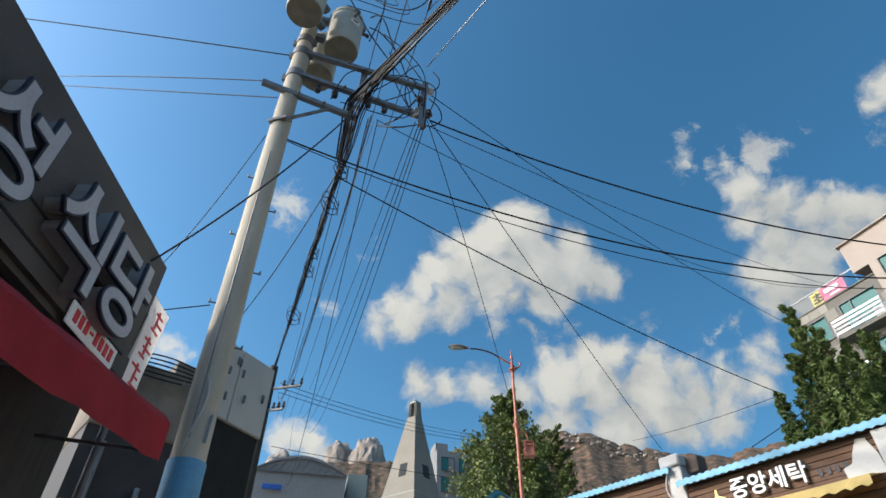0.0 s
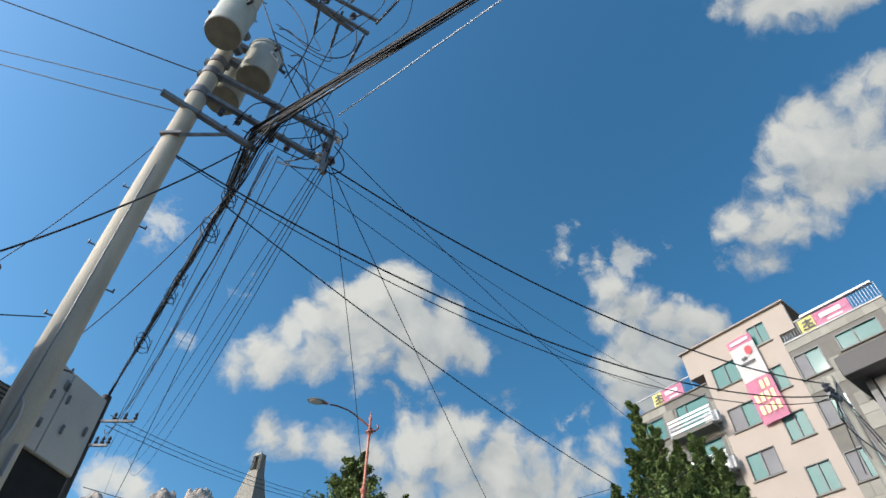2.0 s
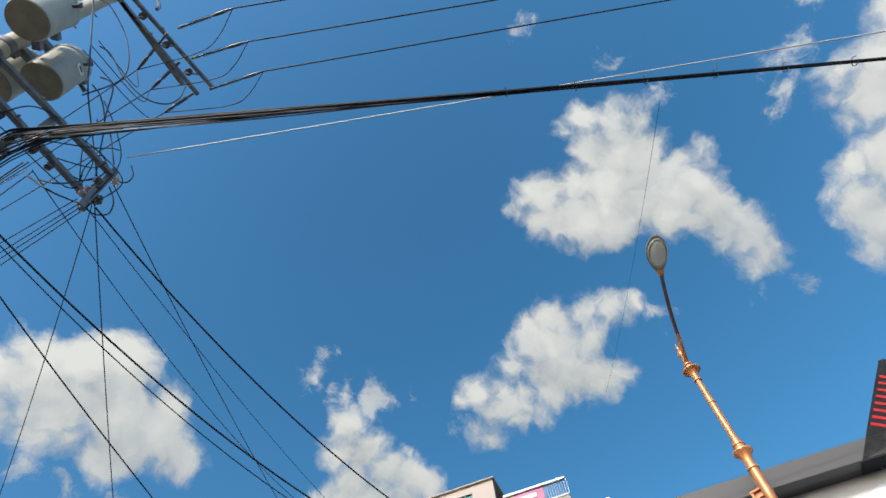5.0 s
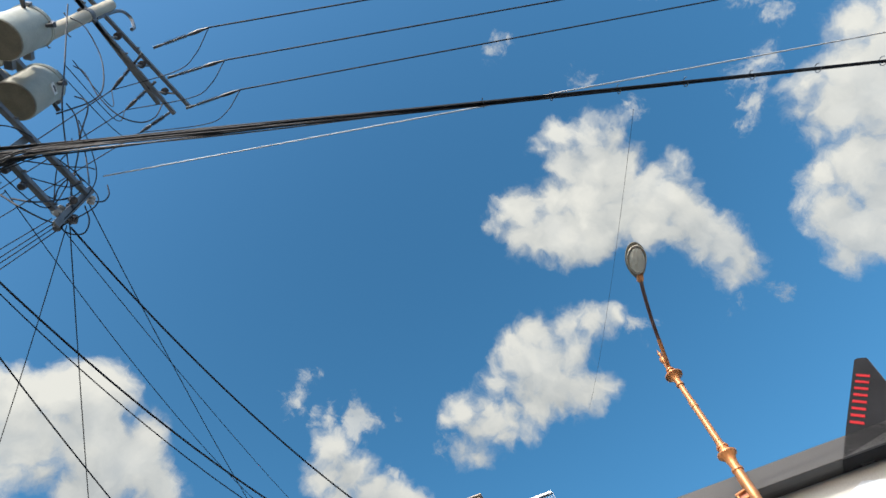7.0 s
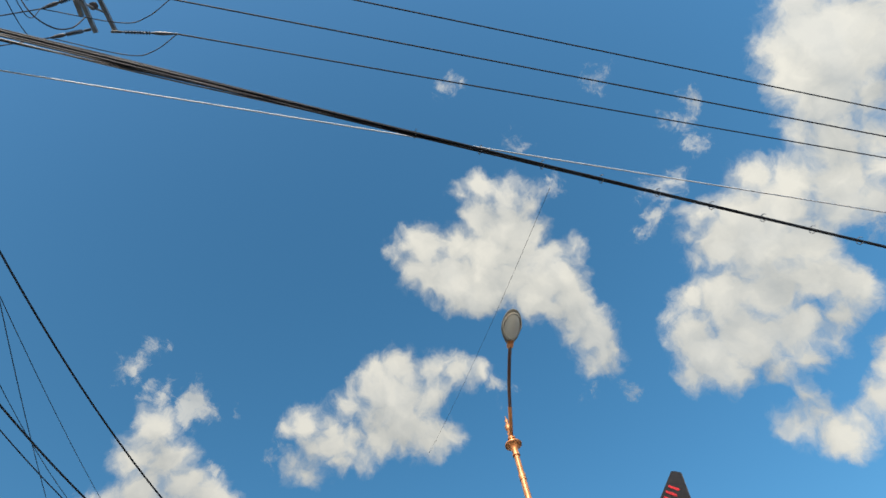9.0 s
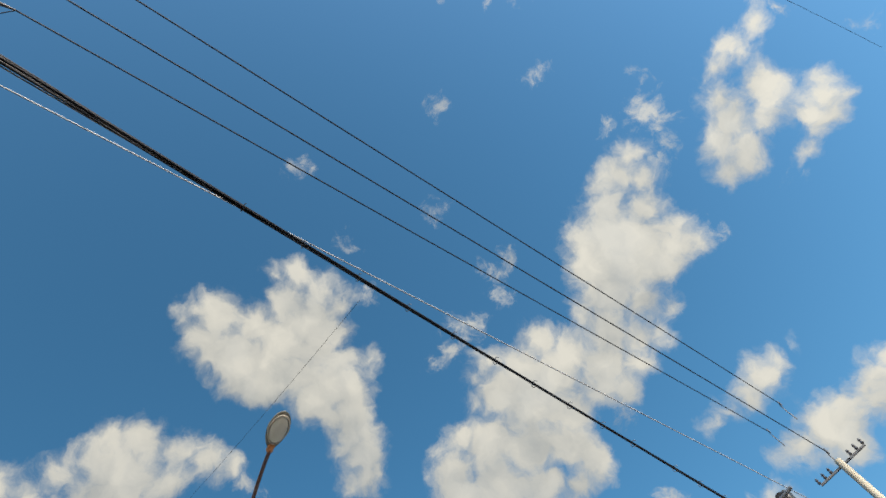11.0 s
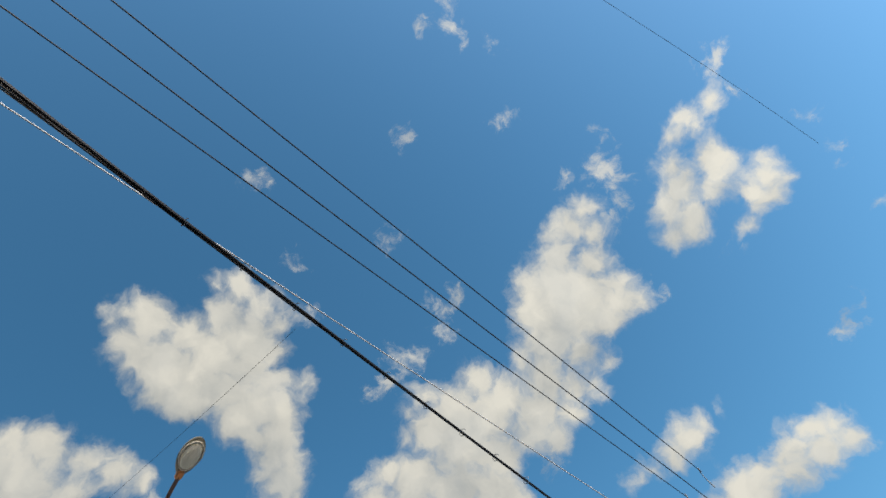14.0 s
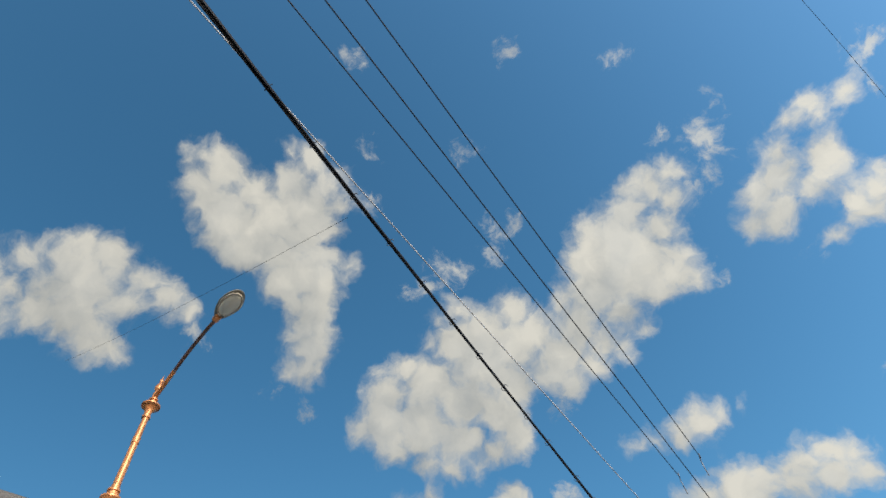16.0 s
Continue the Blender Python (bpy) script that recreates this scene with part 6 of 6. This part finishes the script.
def far_hall():
    p = (-11.102, 46.699, 17.393)
    t = thing("market_hall", pose(p[0], p[1], 0, 0, 0, 12), "pale hall with an arched truss gable", "hall")
    w, e, r = 7.2, 17.913, 19.337
    part("wall", box(B(), (0, 4, e / 2), (w, 8, e)), HALL_GREY, t)
    g = [(-w / 2, e - 0.1)] + [(-w / 2 + w * k / 12, e + (r - e) * math.sin(math.pi * k / 12) ** 0.8) for k in range(13)] + [(w / 2, e - 0.1)]
    part("gable", moved(slab(B(), g, 8), pose(0, -0.05, 0)), HALL_GREY, t)
    tb = B()
    for k in range(12):
        xa, xb = -w / 2 + w * k / 12, -w / 2 + w * (k + 1) / 12
        za, zb = e + 0.8 * (r - e) * math.sin(math.pi * k / 12) ** 0.8, e + 0.8 * (r - e) * math.sin(math.pi * (k + 1) / 12) ** 0.8
        beam(tb, (xa, -0.15, za), (xb, -0.15, zb), 0.12, 0.12)
        beam(tb, (xa, -0.15, e), (xb, -0.15, zb), 0.07, 0.07)
        beam(tb, (xa, -0.15, e), (xb, -0.15, e), 0.1, 0.1)
    tagged(part("truss", tb, OLD_STEEL, t), kind="stuff")
    part("annex", box(B(), (w / 2 + 1.5, 3, e * 0.46), (3.0, 5, e * 0.92)), HALL_GREY, t)
    part("upper_annex", box(B(), (w / 2 + 1.0, 3, e * 0.98), (1.6, 4, 2.0)), TOWER_PALE, t)
    for k in range(3):
        window_unit(t, w / 2 + 0.6 + 0.85 * k, e * 0.8, 0.6, 0.7, 0.45)
    part("street_sign", box(B(), (-2.0, -0.4, e - 1.3), (1.5, 0.1, 0.4), bevel=0.03), BLUE_SIGN, t)


far_hall()
p = (1.707, 69.979, 28.891)
t = thing("far_block", pose(p[0], p[1], 0, 0, 0, 15), "grey flat-roofed block with glazed storeys behind the tree", "building")
part("wall", box(B(), (0, 3, p[2] / 2), (4.5, 6, p[2])), HALL_GREY, t)
for k in range(5):
    window_unit(t, -0.9, p[2] - 1.6 - 2.4 * k, 1.6, 1.6, -0.03)
    window_unit(t, 1.1, p[2] - 1.6 - 2.4 * k, 1.2, 1.6, -0.03)
part("roof_stair", box(B(), (-1.2, 3, p[2] + 0.8), (1.6, 2.5, 1.6)), HALL_GREY, t)


# ---- trees ----
def leaf_mesh(name, pts, nrm, size, rng, mat, aspect=0.6):
    """Many small folded leaves at points."""
    n = len(pts)
    up = rng.normal(size=(n, 3))
    d = nrm + 0.9 * up
    d /= np.linalg.norm(d, axis=1, keepdims=True)
    s = np.cross(d, rng.normal(size=(n, 3)))
    s /= np.linalg.norm(s, axis=1, keepdims=True)
    f = np.cross(s, d)
    sz = size * rng.uniform(0.6, 1.4, size=(n, 1))
    v = np.stack([pts - f * sz, pts + s * sz * aspect + d * sz * 0.25, pts + f * sz, pts - s * sz * aspect + d * sz * 0.25], 1).reshape(-1, 3)
    faces = np.arange(4 * n).reshape(-1, 4)
    me = bpy.data.meshes.new(name)
    me.from_pydata(v.tolist(), [], faces.tolist())
    me.materials.append(mat)
    return me


def tree(name, label, x, y, h, r, count, leaf, mat, seed, spire=False, base=0.25):
    t = thing(name, pose(x, y, 0), label, "tree", "street trees" if not spire else "junipers")
    rng = np.random.default_rng(seed)
    rg = random.Random(seed)
    part("trunk", tube(B(), smooth_path([(0, 0, 0), (rg.uniform(-.1, .1), rg.uniform(-.1, .1), h * 0.35), (rg.uniform(-.15, .15), rg.uniform(-.15, .15), h * 0.7), (0, 0, h * 0.94)], 5), lambda u: 0.16 * h / 9 * (1 - 0.85 * u), 9), BARK, t)
    pts, nrm = [], []
    limbs = 96 if not spire else 60
    lb = B()
    for k in range(limbs):
        u = base + (1 - base) * (k + rg.random()) / limbs
        a = k * 2.4 + rg.uniform(-0.5, 0.5)
        prof = (1 - u) ** (0.8 if spire else 0.7) * (1.0 if u > base + 0.12 else 0.75)
        L = r * max(0.12, prof) * rg.uniform(0.7, 1.2)
        rise = (1.3 if spire else 0.75) * L
        s = Vector((0, 0, h * u - (0.15 * L)))
        e = s + Vector((math.cos(a) * L, math.sin(a) * L, rise))
        tube(lb, [s, s.lerp(e, 0.5) + Vector((0, 0, 0.05)), e], lambda q: 0.035 * (1 - 0.8 * q), 5)
        m = int(count / limbs)
        w = rng.uniform(0.25, 1.08, size=m) ** 0.8
        c = np.array(s)[None] + (np.array(e) - np.array(s))[None] * w[:, None]
        # tufts along the limb
        tuft = rng.normal(size=(max(3, m // 22), 3)) * L * (0.15 if spire else 0.11)
        idx = rng.integers(0, len(tuft), size=m)
        q = tuft[idx] + rng.normal(size=(m, 3)) * L * (0.045 if not spire else 0.055)
        if spire:
            q[:, 2] *= 1.5
        pts.append(c + q)
        nn = q.copy()
        nn[:, 2] += 0.3
        nrm.append(nn / (np.linalg.norm(nn, axis=1, keepdims=True) + 1e-6))
    part("limbs", lb, BARK, t)
    P, N = np.concatenate(pts), np.concatenate(nrm)
    P[:, 2] = np.minimum(P[:, 2], h * 1.02)
    ob = new("crown", leaf_mesh("crown", P, N, leaf, rng, mat, 0.6 if not spire else 0.32))
    ob.parent = t
    return t


def at(p):
    return p[0], p[1]


G0 = (2.419, 20.86, 11.722)
tree("ginkgo_tree", "broad yellow-green street tree behind the shops", *at(G0), G0[2], 3.6, 62000, 0.055, GINKGO, 1)
G1 = (4.616, 23.552, 11.604)
tree("ginkgo_tree", "smaller yellow-green tree beside the tall one", *at(G1), G1[2], 2.8, 30000, 0.055, GINKGO, 2)
G2 = (1.472, 29.964, 13.386)
tree("ginkgo_tree", "young green tree by the church tower", *at(G2), G2[2], 1.4, 9000, 0.07, GINKGO, 3)
for k, (p, r, n) in enumerate((((9.649, 13.384, 10.796), 1.25, 20000), ((9.79, 12.907, 9.76), 1.2, 17000), ((10.411, 12.166, 9.182), 1.5, 20000), ((10.476, 11.575, 8.523), 1.2, 13000), ((8.55, 13.55, 8.3), 1.0, 12000), ((9.2, 13.45, 9.35), 0.95, 13000), ((10.29, 12.778, 9.344), 1.1, 13000), ((9.426, 11.941, 8.367), 1.1, 13000))):
    tree("juniper_tree", "dark green spire-shaped juniper behind the laundry", *at(p), p[2], r, n, 0.075, JUNIPER, 10 + k, True, 0.42)


# ---- hills ----
def ridge(name, label, az0, az1, dist, profile, mat, depth=500, seed=0, rough=0.03, steps=160):
    """Hillside as a sheet that climbs to a crest; profile holds (azimuth, elevation) of the crest."""
    bm = B()
    rows = 54
    g = []
    A = [p[0] for p in profile]
    Ee = [p[1] for p in profile]
    for i in range(steps + 1):
        az = az0 + (az1 - az0) * i / steps
        el = float(np.interp(az, A, Ee))
        hgt = dist * math.tan(radians(el))
        col = []
        for j in range(rows + 1):
            u = j / rows
            d = dist - depth * (1 - u)
            z = hgt * (u ** 1.25)
            q = Vector((az * 0.9, u * 4, seed))
            z += hgt * rough * (noise.fractal(q * 0.8, 0.8, 2.1, 4) * (0.2 + u) + 0.12 * noise.fractal(Vector((az * 2.2, u * 9, seed)), 0.6, 2.1, 5) * (0.3 + u))
            w = way(az, 0)
            col.append(bm.verts.new((w.x * d, w.y * d, max(-2, z))))
        w = way(az, 0)
        col.append(bm.verts.new((w.x * (dist + 200), w.y * (dist + 200), -5)))
        g.append(col)
    for a, b2 in zip(g, g[1:]):
        for k in range(len(a) - 1):
            bm.faces.new((a[k], b2[k], b2[k + 1], a[k + 1]))
    return single(name, bm, mat, label, "hill", kind="structure")


HILL = [(-20.693, 17.136), (-12.09, 20.09), (-4.45, 20.377), (-0.012, 21.363), (9.075, 22.441), (12.497, 22.89), (15.176, 22.384), (18.154, 21.18), (22.48, 19.985), (26.638, 19.243), (29.096, 19.586), (31.845, 19.642), (36.935, 20.397), (80.0, 12.0), (150.0, 12.0)]
ridge("hill_1", "brown autumn wooded hillside with pale rocks", -30, 120, 1500, HILL, FOREST, 900, 1, 0.016, 620)
EASTHILL = [(120.0, 8.0), (147.935, 21.899), (147.01, 22.882), (152.106, 21.568), (165.0, 24.5), (180.0, 22.0), (200.0, 12.0)]
ridge("hill_2", "dark wooded hill behind the far pole", 125, 205, 420, EASTHILL, FOREST, 300, 5, 0.03, 120)


def dome(az_el_r, dist, seed, label):
    az, el, r = az_el_r
    w = way(az, 0)
    bm = B()
    bmesh.ops.create_icosphere(bm, subdivisions=5, radius=1)
    rad = dist * math.tan(radians(r))
    top = dist * math.tan(radians(el))
    for v in bm.verts:
        q = v.co * 2.2 + Vector((seed, 0, 0))
        k = 1 + 0.17 * noise.fractal(q, 0.85, 2.1, 6) + 0.05 * abs(noise.noise(Vector((v.co.x * 9, v.co.y * 9, v.co.z * 1.5 + seed))))
        v.co = Vector((v.co.x * rad * k, v.co.y * rad * k, v.co.z * rad * 1.9 * k))
    moved(bm, Matrix.Translation((w.x * dist, w.y * dist, top - rad * 1.9)))
    single("rock_dome", bm, GRANITE, label, "rock", "granite domes", kind="structure")


dome((*(-7.142, 22.338), 1.75), 1750, 1, "pale bare granite dome with dark streaks")
dome((*(-9.943, 21.816), 1.5), 1780, 4, "smaller pale granite dome")
dome((*(-15.39, 20.52), 1.9), 1800, 7, "hazy granite dome behind the hall")
dome((*(-12.912, 20.168), 1.6), 1800, 9, "hazy granite shoulder behind the hall")
rng = random.Random(31)
for k in range(70):
    # outcrops on the hillside crest
    az = rng.uniform(11.611, 22.02)
    A = [p[0] for p in HILL]
    el = float(np.interp(az, A, [p[1] for p in HILL])) - rng.uniform(0.15, 2.0)
    d = 1455 - rng.uniform(0, 60)
    w = way(az, 0)
    bm = B()
    bmesh.ops.create_icosphere(bm, subdivisions=2, radius=rng.uniform(1.8, 6.0))
    for v in bm.verts:
        v.co *= 1 + 0.8 * noise.noise(v.co * 0.25 + Vector((k * 1.7, 0, 0)))
        v.co.z *= 0.75
    z = d * math.tan(radians(el))
    moved(bm, Matrix.Translation((w.x * d, w.y * d, z)))
    single("rock_outcrop", bm, GRANITE, "pale granite outcrop among autumn trees", "rock", "granite outcrops", kind="structure")

# far telecom mast on the dark hill
m0 = (202.977, -344.748, 168.815)
t = thing("telecom_mast", pose(m0[0], m0[1], m0[2] - 40), "slim lattice mast on the wooded hill", "mast")
lb = B()
for s in ((-1.2, -1.2), (1.2, -1.2), (0, 1.4)):
    beam(lb, (s[0] * 1.5, s[1] * 1.5, 0), (s[0] * 0.4, s[1] * 0.4, 44), 0.3, 0.3)
for k in range(14):
    z = 2 + 3 * k
    w_ = 1.7 * (1 - 0.7 * z / 44)
    beam(lb, (-w_, -w_, z), (w_, -w_, z + 3), 0.2, 0.2)
    beam(lb, (w_, -w_, z), (0, w_, z + 3), 0.2, 0.2)
part("lattice", lb, GALV, t)
